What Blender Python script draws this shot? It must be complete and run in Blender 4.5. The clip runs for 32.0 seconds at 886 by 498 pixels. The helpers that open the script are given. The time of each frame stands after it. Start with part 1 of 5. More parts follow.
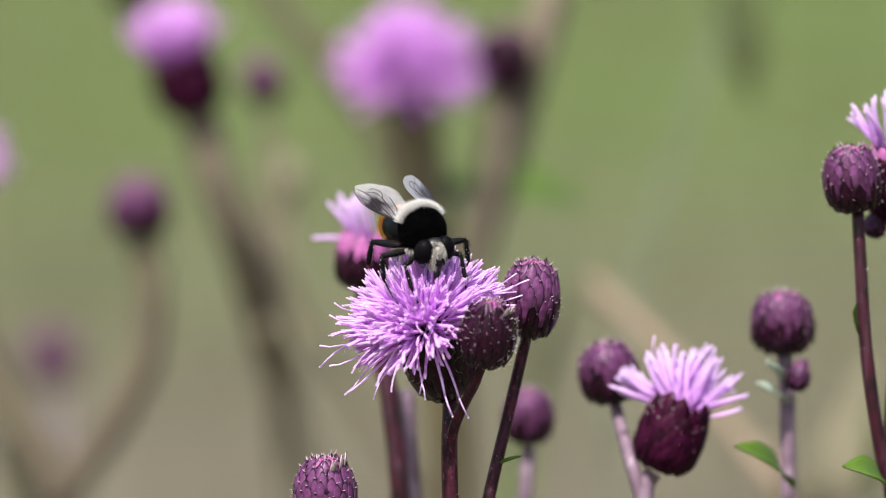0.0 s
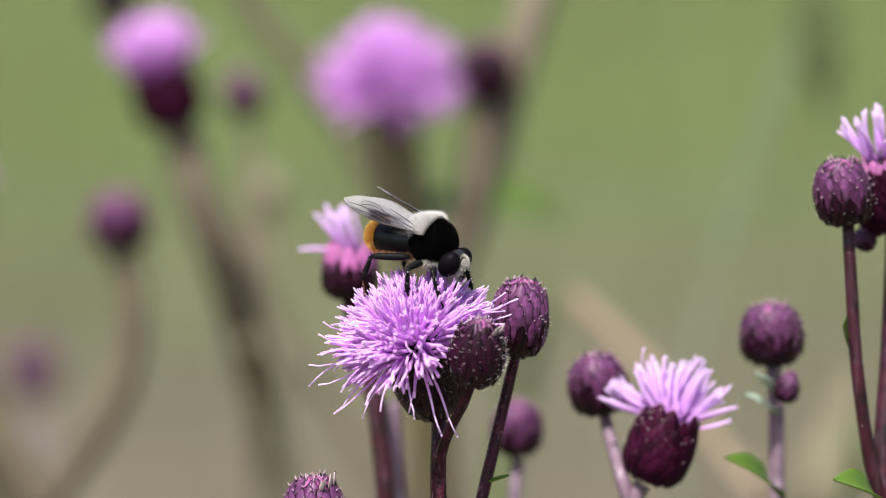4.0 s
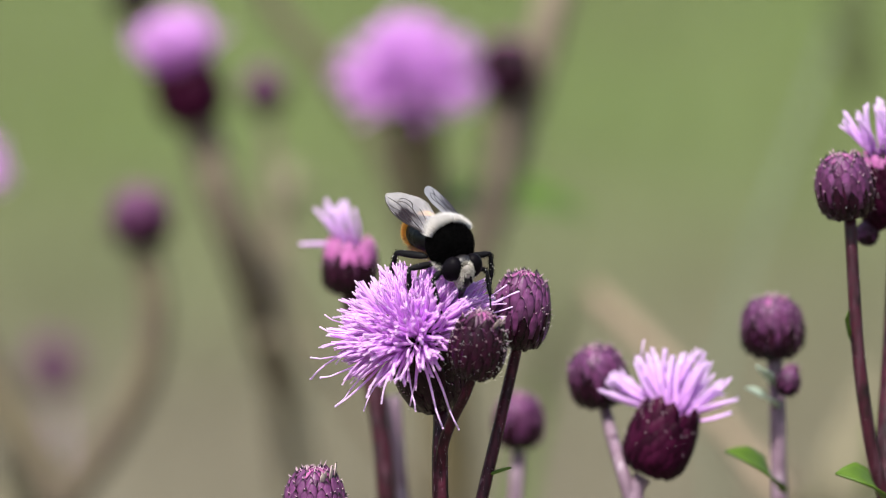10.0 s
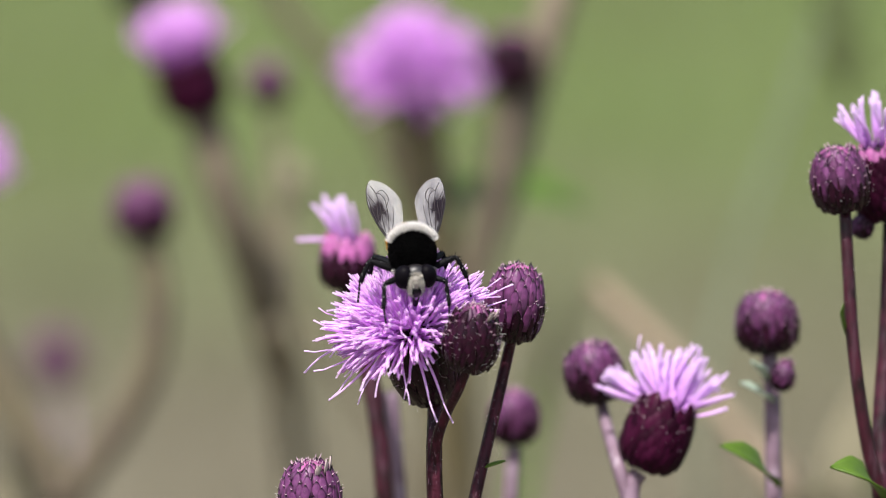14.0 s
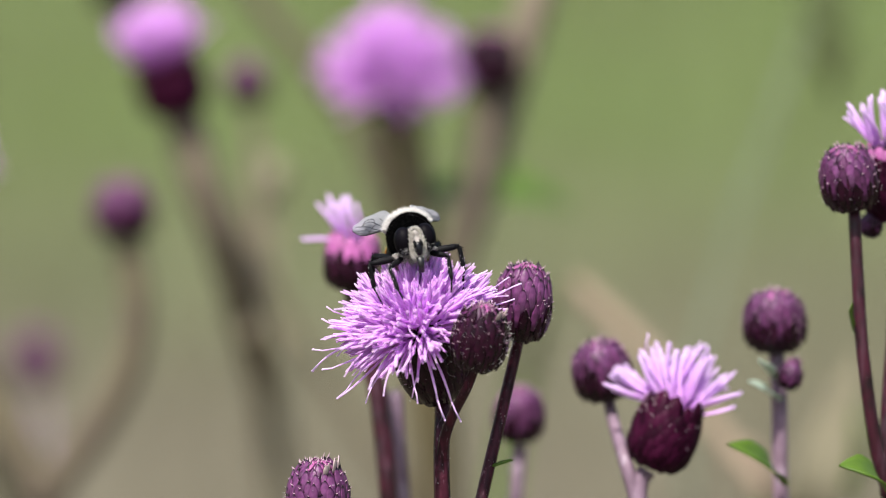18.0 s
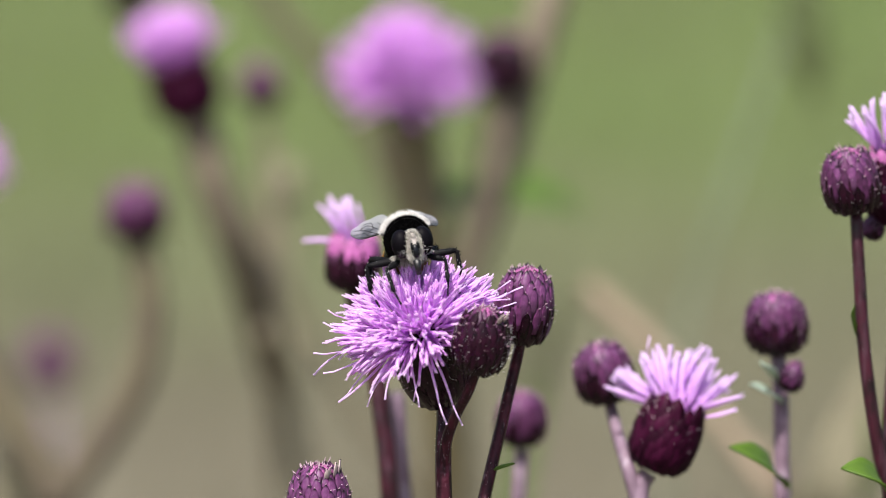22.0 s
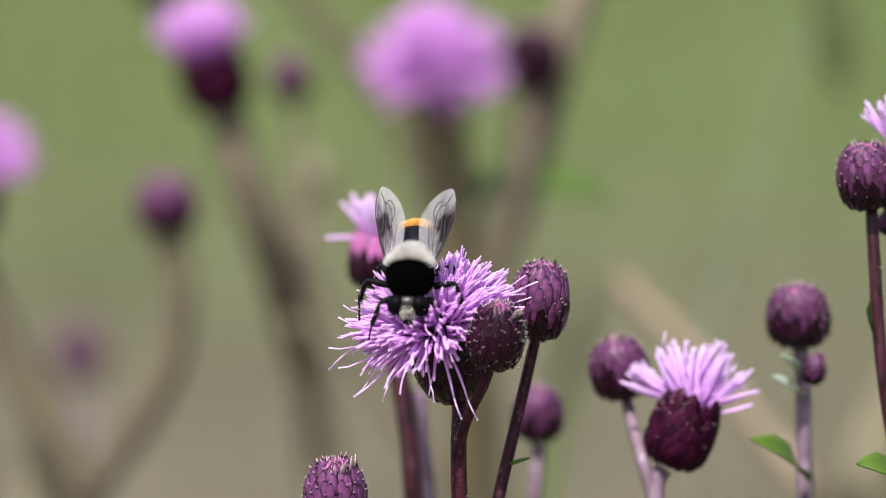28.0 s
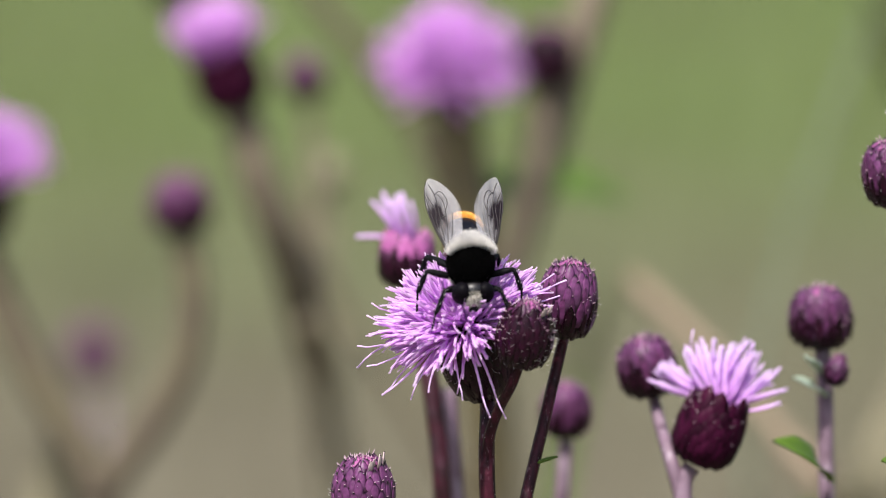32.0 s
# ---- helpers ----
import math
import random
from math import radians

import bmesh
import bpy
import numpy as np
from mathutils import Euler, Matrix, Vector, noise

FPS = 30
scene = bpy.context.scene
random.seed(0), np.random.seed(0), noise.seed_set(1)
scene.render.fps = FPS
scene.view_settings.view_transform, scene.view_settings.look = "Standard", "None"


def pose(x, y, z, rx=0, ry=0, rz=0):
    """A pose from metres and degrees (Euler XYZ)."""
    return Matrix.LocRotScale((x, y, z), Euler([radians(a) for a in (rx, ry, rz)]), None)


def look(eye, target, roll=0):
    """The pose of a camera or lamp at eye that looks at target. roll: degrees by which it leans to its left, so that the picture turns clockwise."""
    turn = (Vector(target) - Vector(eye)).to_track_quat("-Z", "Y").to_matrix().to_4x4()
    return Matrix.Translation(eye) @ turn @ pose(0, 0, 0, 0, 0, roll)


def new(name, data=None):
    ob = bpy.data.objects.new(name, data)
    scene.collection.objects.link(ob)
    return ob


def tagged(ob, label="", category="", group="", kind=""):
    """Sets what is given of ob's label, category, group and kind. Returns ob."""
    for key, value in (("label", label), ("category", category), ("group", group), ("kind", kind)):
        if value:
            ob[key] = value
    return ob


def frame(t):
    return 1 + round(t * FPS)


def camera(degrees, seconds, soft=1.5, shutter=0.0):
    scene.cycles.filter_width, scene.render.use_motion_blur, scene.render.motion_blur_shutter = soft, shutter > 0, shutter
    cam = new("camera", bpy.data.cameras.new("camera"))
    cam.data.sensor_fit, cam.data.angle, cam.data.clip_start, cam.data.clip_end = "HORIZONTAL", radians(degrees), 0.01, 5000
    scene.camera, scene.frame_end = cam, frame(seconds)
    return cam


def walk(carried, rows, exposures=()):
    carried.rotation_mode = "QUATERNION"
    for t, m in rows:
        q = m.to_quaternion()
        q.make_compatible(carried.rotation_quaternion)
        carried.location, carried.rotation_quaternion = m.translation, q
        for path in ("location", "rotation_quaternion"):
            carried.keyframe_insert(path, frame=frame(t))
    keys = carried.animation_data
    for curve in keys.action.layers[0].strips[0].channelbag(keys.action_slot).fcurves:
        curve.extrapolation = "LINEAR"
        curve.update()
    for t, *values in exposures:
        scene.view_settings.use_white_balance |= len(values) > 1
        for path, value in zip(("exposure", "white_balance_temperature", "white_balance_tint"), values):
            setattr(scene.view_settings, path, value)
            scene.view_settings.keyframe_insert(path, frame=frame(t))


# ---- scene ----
cam = camera(12.0, 32.0, soft=0.6)
cam.data.dof.use_dof = True
cam.data.dof.focus_distance = 0.4485
cam.data.dof.aperture_fstop = 12.6
cam.data.dof.aperture_blades = 0
EYE = (0.0, -0.4464, 0.8707)
# seconds, turn to the left and tilt up in degrees
PAN = [
    (0.0, 0.000, 0.000), (0.5, 0.118, -0.017), (1.0, -0.006, 0.018), (1.5, -0.070, 0.018), (2.0, -0.018, 0.088),
    (2.5, -0.094, 0.129), (3.0, -0.047, 0.135), (3.5, -0.270, 0.165), (5.5, -0.094, 0.188), (6.0, 0.000, 0.124),
    (6.5, -0.123, 0.076), (7.0, -0.088, 0.077), (7.5, -0.094, 0.083), (8.0, -0.124, 0.136), (8.5, -0.118, 0.136),
    (9.0, -0.065, 0.112), (9.5, 0.006, 0.112), (10.0, 0.023, 0.130), (10.5, 0.041, 0.112), (11.0, -0.012, 0.124),
    (11.5, 0.035, 0.094), (12.0, -0.047, 0.106), (12.5, -0.076, 0.083), (13.0, -0.088, 0.041), (13.5, -0.041, 0.047),
    (14.0, 0.071, 0.036), (14.5, 0.082, -0.023), (16.5, 0.100, -0.053), (17.0, -0.083, -0.012), (17.5, 0.018, 0.000),
    (18.0, -0.212, 0.024), (18.5, -0.135, 0.059), (19.0, -0.059, 0.071), (19.5, -0.106, 0.094), (20.0, -0.159, 0.094),
    (20.5, -0.159, 0.088), (21.0, -0.088, 0.047), (21.5, -0.047, 0.077), (22.0, -0.030, 0.071), (22.5, -0.035, 0.041),
    (23.0, 0.023, -0.053), (23.5, -0.059, -0.118), (24.0, -0.282, -0.082), (24.5, 0.035, -0.147), (25.0, -0.311, -0.047),
    (25.5, -0.135, -0.047), (26.0, -0.164, -0.041), (26.5, 0.318, -0.094), (28.5, 0.376, -0.017), (29.0, 0.388, -0.006),
    (29.5, 0.706, -0.106), (30.0, 0.618, -0.082), (30.5, 0.582, -0.041), (31.0, 0.600, -0.023), (31.5, 0.612, -0.035),
    (32.0, 0.571, -0.041),
]
walk(cam, [(t, pose(*EYE, 81 + tilt, 0, turn)) for t, turn, tilt in PAN],
     exposures=[(0, 0.97), (26.5, 0.96), (28.5, 0.89), (32, 0.88)])

# ---- daylight: a bright hazy sky ----
world = bpy.data.worlds.new("sky")
scene.world = world
world.use_nodes = True
wn = world.node_tree
sky = wn.nodes.new("ShaderNodeTexSky")
sky.sky_type = "NISHITA"
sky.sun_disc = False
sky.sun_elevation = radians(60)
sky.sun_rotation = radians(205)
sky.air_density = 1.2
sky.dust_density = 3.0
wn.links.new(sky.outputs[0], wn.nodes["Background"].inputs[0])
wn.nodes["Background"].inputs[1].default_value = 0.095
sun = new("sun", bpy.data.lights.new("sun", "SUN"))
sun.data.energy = 4.1
sun.data.angle = radians(2)
sun.data.color = (1.0, 0.96, 0.9)
sun.matrix_basis = look((-0.55, -1.2, 2.8), (0, 0, 0.5))

# ---- materials ----
def mat(name, base, rough=0.6, metal=0.0, second=None, scale=200.0, amount=0.6, bump=0.0, bump_scale=None, sheen=0.0, trans=0.0, spec=0.4, rnd=0.0):
    m = bpy.data.materials.new(name)
    m.use_nodes = True
    nt = m.node_tree
    b = nt.nodes["Principled BSDF"]
    b.inputs["Roughness"].default_value = rough
    b.inputs["Metallic"].default_value = metal
    b.inputs["Specular IOR Level"].default_value = spec
    b.inputs["Sheen Weight"].default_value = sheen
    co = nt.nodes.new("ShaderNodeTexCoord")
    nz = nt.nodes.new("ShaderNodeTexNoise")
    nz.inputs["Scale"].default_value = scale
    nz.inputs["Detail"].default_value = 5
    nt.links.new(co.outputs["Object"], nz.inputs["Vector"])
    mix = nt.nodes.new("ShaderNodeMix")
    mix.data_type = "RGBA"
    mix.inputs[6].default_value = (*base, 1)
    mix.inputs[7].default_value = (*(second or [c * 0.6 for c in base]), 1)
    ramp = nt.nodes.new("ShaderNodeMapRange")
    ramp.inputs[1].default_value, ramp.inputs[2].default_value = 0.4, 0.66
    ramp.inputs[4].default_value = amount
    nt.links.new(nz.outputs[0], ramp.inputs[0])
    nt.links.new(ramp.outputs[0], mix.inputs[0])
    last = mix.outputs[2]
    if rnd:
        oi = nt.nodes.new("ShaderNodeObjectInfo")
        hs = nt.nodes.new("ShaderNodeHueSaturation")
        mr = nt.nodes.new("ShaderNodeMapRange")
        mr.inputs[3].default_value, mr.inputs[4].default_value = 1 - rnd, 1 + rnd
        nt.links.new(oi.outputs["Random"], mr.inputs[0])
        nt.links.new(mr.outputs[0], hs.inputs["Value"])
        nt.links.new(last, hs.inputs["Color"])
        last = hs.outputs[0]
    nt.links.new(last, b.inputs["Base Color"])
    if bump:
        n2 = nt.nodes.new("ShaderNodeTexNoise")
        n2.inputs["Scale"].default_value = bump_scale or scale * 4
        nt.links.new(co.outputs["Object"], n2.inputs["Vector"])
        bp = nt.nodes.new("ShaderNodeBump")
        bp.inputs["Strength"].default_value = bump
        bp.inputs["Distance"].default_value = 0.0002
        nt.links.new(n2.outputs[0], bp.inputs["Height"])
        nt.links.new(bp.outputs[0], b.inputs["Normal"])
    if trans:
        tl = nt.nodes.new("ShaderNodeBsdfTranslucent")
        nt.links.new(last, tl.inputs["Color"])
        ms = nt.nodes.new("ShaderNodeMixShader")
        ms.inputs[0].default_value = trans
        nt.links.new(b.outputs[0], ms.inputs[1])
        nt.links.new(tl.outputs[0], ms.inputs[2])
        nt.links.new(ms.outputs[0], nt.nodes["Material Output"].inputs["Surface"])
    return m


def along(m, stops, axis=2):
    """Blend the base colour of m through stops (place along the mesh's own length, colour)."""
    nt = m.node_tree
    b = nt.nodes["Principled BSDF"]
    old = b.inputs["Base Color"].links[0].from_socket
    co = nt.nodes.new("ShaderNodeTexCoord")
    sp = nt.nodes.new("ShaderNodeSeparateXYZ")
    cr = nt.nodes.new("ShaderNodeValToRGB")
    el = cr.color_ramp.elements
    el[0].position, el[0].color = stops[0][0], (*stops[0][1], 1)
    el[1].position, el[1].color = stops[-1][0], (*stops[-1][1], 1)
    for p, c in stops[1:-1]:
        e = el.new(p)
        e.color = (*c, 1)
    nt.links.new(co.outputs["Generated"], sp.inputs[0])
    nt.links.new(sp.outputs[axis], cr.inputs[0])
    mx = nt.nodes.new("ShaderNodeMix")
    mx.data_type, mx.blend_type = "RGBA", "MULTIPLY"
    mx.inputs[0].default_value = 1.0
    nt.links.new(cr.outputs[0], mx.inputs[6])
    nt.links.new(old, mx.inputs[7])
    for l in list(nt.links):
        if l.from_socket == old and l.to_node != mx:
            to = l.to_socket
            nt.links.remove(l)
            nt.links.new(mx.outputs[2], to)
    return m


def streaked(m, colour, lo, hi, scale=900.0, stretch=0.08, most=0.8):
    """Lengthwise streaks of another colour on a stem's material."""
    nt = m.node_tree
    b = nt.nodes["Principled BSDF"]
    old = b.inputs["Base Color"].links[0].from_socket
    co = nt.nodes.new("ShaderNodeTexCoord")
    vm = nt.nodes.new("ShaderNodeVectorMath")
    vm.operation = "MULTIPLY"
    vm.inputs[1].default_value = (1, 1, stretch)
    nz = nt.nodes.new("ShaderNodeTexNoise")
    nz.inputs["Scale"].default_value = scale
    nz.inputs["Detail"].default_value = 4
    mr = nt.nodes.new("ShaderNodeMapRange")
    mr.inputs[1].default_value, mr.inputs[2].default_value, mr.inputs[4].default_value = lo, hi, most
    mx = nt.nodes.new("ShaderNodeMix")
    mx.data_type = "RGBA"
    mx.inputs[7].default_value = (*colour, 1)
    nt.links.new(co.outputs["Object"], vm.inputs[0])
    nt.links.new(vm.outputs[0], nz.inputs["Vector"])
    nt.links.new(nz.outputs[0], mr.inputs[0])
    nt.links.new(mr.outputs[0], mx.inputs[0])
    nt.links.new(old, mx.inputs[6])
    nt.links.new(mx.outputs[2], b.inputs["Base Color"])
    return m


def edged(m, colour, most=0.6):
    """A thin margin of another colour along both sides of a scale."""
    nt = m.node_tree
    b = nt.nodes["Principled BSDF"]
    old = b.inputs["Base Color"].links[0].from_socket
    co = nt.nodes.new("ShaderNodeTexCoord")
    sp = nt.nodes.new("ShaderNodeSeparateXYZ")
    ma = nt.nodes.new("ShaderNodeMath")
    ma.operation = "SUBTRACT"
    ma.inputs[1].default_value = 0.5
    ab = nt.nodes.new("ShaderNodeMath")
    ab.operation = "ABSOLUTE"
    mr = nt.nodes.new("ShaderNodeMapRange")
    mr.inputs[1].default_value, mr.inputs[2].default_value, mr.inputs[4].default_value = 0.44, 0.49, most
    mx = nt.nodes.new("ShaderNodeMix")
    mx.data_type = "RGBA"
    mx.inputs[7].default_value = (*colour, 1)
    nt.links.new(co.outputs["Generated"], sp.inputs[0])
    nt.links.new(sp.outputs[0], ma.inputs[0])
    nt.links.new(ma.outputs[0], ab.inputs[0])
    nt.links.new(ab.outputs[0], mr.inputs[0])
    nt.links.new(mr.outputs[0], mx.inputs[0])
    nt.links.new(old, mx.inputs[6])
    nt.links.new(mx.outputs[2], b.inputs["Base Color"])
    return m


M_FLORET = along(mat("floret_lilac", (1, 1, 1), 0.55, second=(0.86, 0.84, 0.9), scale=900, trans=0.62, rnd=0.12, spec=0.35),
                 [(0.0, (0.78, 0.42, 0.80)), (0.25, (0.87, 0.51, 0.93)), (0.7, (0.90, 0.58, 0.97)), (0.92, (0.93, 0.67, 0.97)), (1.0, (0.96, 0.82, 0.97))])
M_FLORET_PALE = along(mat("floret_pale", (1, 1, 1), 0.55, second=(0.9, 0.88, 0.93), scale=900, trans=0.5, rnd=0.08, spec=0.2),
                      [(0.0, (0.62, 0.26, 0.68)), (0.4, (0.84, 0.52, 0.92)), (1.0, (0.90, 0.72, 0.97))])
M_FLORET_DEEP = along(mat("floret_deeper", (1, 1, 1), 0.55, second=(0.86, 0.84, 0.9), scale=900, trans=0.45, rnd=0.12, spec=0.2),
                      [(0.0, (0.34, 0.07, 0.38)), (0.3, (0.68, 0.28, 0.74)), (1.0, (0.87, 0.52, 0.92))])
M_TUFT = mat("bract_dry_cream", (0.46, 0.37, 0.36), 0.7, second=(0.34, 0.22, 0.26), scale=900, amount=0.8)
M_SHORT = mat("floret_deep", (0.90, 0.57, 0.96), 0.55, second=(0.80, 0.42, 0.86), scale=500, trans=0.45, spec=0.2)
M_BRACT = along(mat("bract_purple", (0.95, 0.95, 0.95), 0.42, second=(0.58, 0.55, 0.59), scale=1100, amount=0.9, bump=0.2, rnd=0.18, spec=0.28),
                [(0.0, (0.045, 0.015, 0.038)), (0.35, (0.075, 0.026, 0.068)), (0.62, (0.142, 0.040, 0.128)), (0.82, (0.142, 0.040, 0.128)), (0.90, (0.014, 0.006, 0.012)), (1.0, (0.010, 0.005, 0.008))])
edged(M_BRACT, (0.020, 0.008, 0.016), 0.85)
# pale spine colour, which also paints the small glints at the scale tips
M_SPINE = mat("bract_spine_glint", (0.46, 0.36, 0.40), 0.5, second=(0.16, 0.07, 0.12), scale=900, amount=0.9)
# plum and maroon also carry painted shade for the lower scales
M_BRACT_MID = edged(mat("bract_plum_half_shaded", (0.088, 0.022, 0.074), 0.42, second=(0.036, 0.010, 0.030), scale=900, amount=0.9, bump=0.2, rnd=0.25, spec=0.22), (0.016, 0.006, 0.012), 0.6)
M_BRACT_PINK = mat("bract_mauve", (0.36, 0.09, 0.28), 0.55, second=(0.14, 0.05, 0.12), scale=500, amount=0.9, rnd=0.25)
M_BRACT_TOP = mat("bract_magenta", (0.26, 0.062, 0.19), 0.5, second=(0.10, 0.03, 0.085), scale=900, amount=0.9, rnd=0.3)
M_BRACT_DARK = edged(mat("bract_maroon_shaded", (0.019, 0.003, 0.011), 0.26, second=(0.006, 0.002, 0.004), scale=700, amount=0.9, bump=0.3, rnd=0.4, spec=0.18), (0.09, 0.016, 0.062), 0.35)
M_BRACT_CUP = edged(mat("bract_wine", (0.024, 0.002, 0.012), 0.5, second=(0.008, 0.001, 0.005), scale=600, amount=0.9, bump=0.3, rnd=0.5, spec=0.06), (0.075, 0.010, 0.050), 0.5)
M_CORE = mat("involucre_dark", (0.014, 0.006, 0.011), 0.7, second=(0.024, 0.012, 0.018), scale=800, spec=0.2)
M_STEM = streaked(mat("stem_maroon", (0.044, 0.008, 0.017), 0.42, second=(0.010, 0.005, 0.006), scale=420, amount=0.95, bump=0.5, bump_scale=900, spec=0.25), (0.07, 0.035, 0.05), 0.52, 0.66, 1500, 0.08, 0.6)
# maroon with black streaks; the whitish flecks are glints painted into the colour
M_STEM_GLINTS = streaked(streaked(mat("stem_maroon_glints", (0.060, 0.011, 0.022), 0.42, second=(0.014, 0.005, 0.008), scale=420, amount=0.9, bump=0.6, bump_scale=1500, spec=0.15), (0.006, 0.004, 0.005), 0.5, 0.6, 1700, 0.10, 0.5), (0.26, 0.17, 0.21), 0.61, 0.69, 2600, 0.3, 0.6)
M_STEM_PALE = streaked(mat("stem_mauve", (0.20, 0.13, 0.18), 0.6, second=(0.10, 0.06, 0.08), scale=300, amount=0.8, bump=0.4), (0.30, 0.24, 0.29), 0.52, 0.66, 1300, 0.1, 0.7)
M_STEM_BROWN = mat("stem_brown", (0.104, 0.086, 0.051), 0.8, second=(0.080, 0.060, 0.043), scale=120, amount=0.9, bump=0.4)
M_STEM_OLIVE = mat("stem_olive", (0.150, 0.122, 0.056), 0.8, second=(0.10, 0.08, 0.05), scale=120, amount=0.9, bump=0.4)
M_STEM_TAN = mat("stem_tan", (0.180, 0.148, 0.102), 0.8, second=(0.140, 0.108, 0.080), scale=120, amount=0.9, bump=0.4)
M_HAIR = mat("woolly_hair", (0.70, 0.67, 0.68), 0.8, second=(0.45, 0.42, 0.46), scale=500)
M_LEAF = mat("leaf_green", (0.090, 0.165, 0.016), 0.5, second=(0.064, 0.120, 0.012), scale=260, amount=0.8, bump=0.4, trans=0.3)
M_LEAF_PALE = mat("leaf_underside", (0.42, 0.50, 0.42), 0.7, second=(0.3, 0.4, 0.3), scale=300, trans=0.2)
M_LEAF_FAR = mat("leaf_dull", (0.092, 0.165, 0.022), 0.6, second=(0.07, 0.12, 0.025), scale=90, amount=0.8, trans=0.2)
M_STRAW = mat("dry_straw", (0.225, 0.17, 0.12), 0.8, second=(0.18, 0.14, 0.095), scale=90, amount=0.8)
M_PANICLE = mat("grass_panicle", (0.040, 0.056, 0.012), 0.8, second=(0.05, 0.055, 0.02), scale=200)
M_THREAD = mat("grass_stalk_pale", (0.16, 0.19, 0.13), 0.7, second=(0.09, 0.11, 0.06), scale=150)
M_SEED = mat("dry_seed_head", (0.22, 0.20, 0.13), 0.9, second=(0.16, 0.14, 0.1), scale=300)
M_VELVET = mat("fly_velvet", (0.002, 0.002, 0.002), 0.95, scale=900, spec=0.02)
M_BODY = mat("fly_black", (0.006, 0.005, 0.006), 0.45, second=(0.015, 0.012, 0.014), scale=900, spec=0.5)
M_SHINY = mat("fly_abdomen_black", (0.003, 0.003, 0.005), 0.34, second=(0.006, 0.006, 0.010), scale=600, spec=0.28, bump=0.2, bump_scale=4000)
M_FURB = mat("fur_black", (0.0025, 0.0022, 0.0025), 0.9, scale=900, spec=0.04)
M_FURW = mat("fur_cream", (0.76, 0.73, 0.70), 0.85, second=(0.58, 0.56, 0.55), scale=900, trans=0.2)
M_FURO = mat("fur_orange", (0.95, 0.54, 0.10), 0.8, second=(0.95, 0.70, 0.30), scale=900, trans=0.2)
M_FURG = mat("fur_grey", (0.56, 0.53, 0.48), 0.85, second=(0.36, 0.34, 0.30), scale=900)
M_EYE = mat("eye_brown", (0.0025, 0.002, 0.003), 0.5, second=(0.005, 0.004, 0.006), scale=500, bump=0.15, bump_scale=6000, spec=0.04)
M_FACE = mat("face_grey", (0.42, 0.38, 0.35), 0.7, second=(0.26, 0.23, 0.22), scale=700, amount=0.8)
M_FURT = mat("fur_tan", (0.34, 0.17, 0.07), 0.85, second=(0.16, 0.09, 0.05), scale=900)
M_LEG = mat("leg_black", (0.005, 0.005, 0.006), 0.6, second=(0.012, 0.011, 0.012), scale=900, amount=0.7, spec=0.08)
M_TARSUS = mat("tarsus_rust", (0.07, 0.022, 0.010), 0.5, scale=900)
M_POLLEN = mat("pollen", (0.75, 0.72, 0.72), 0.9, scale=900)
M_VEIN = mat("wing_vein", (0.012, 0.008, 0.008), 0.5, scale=900)


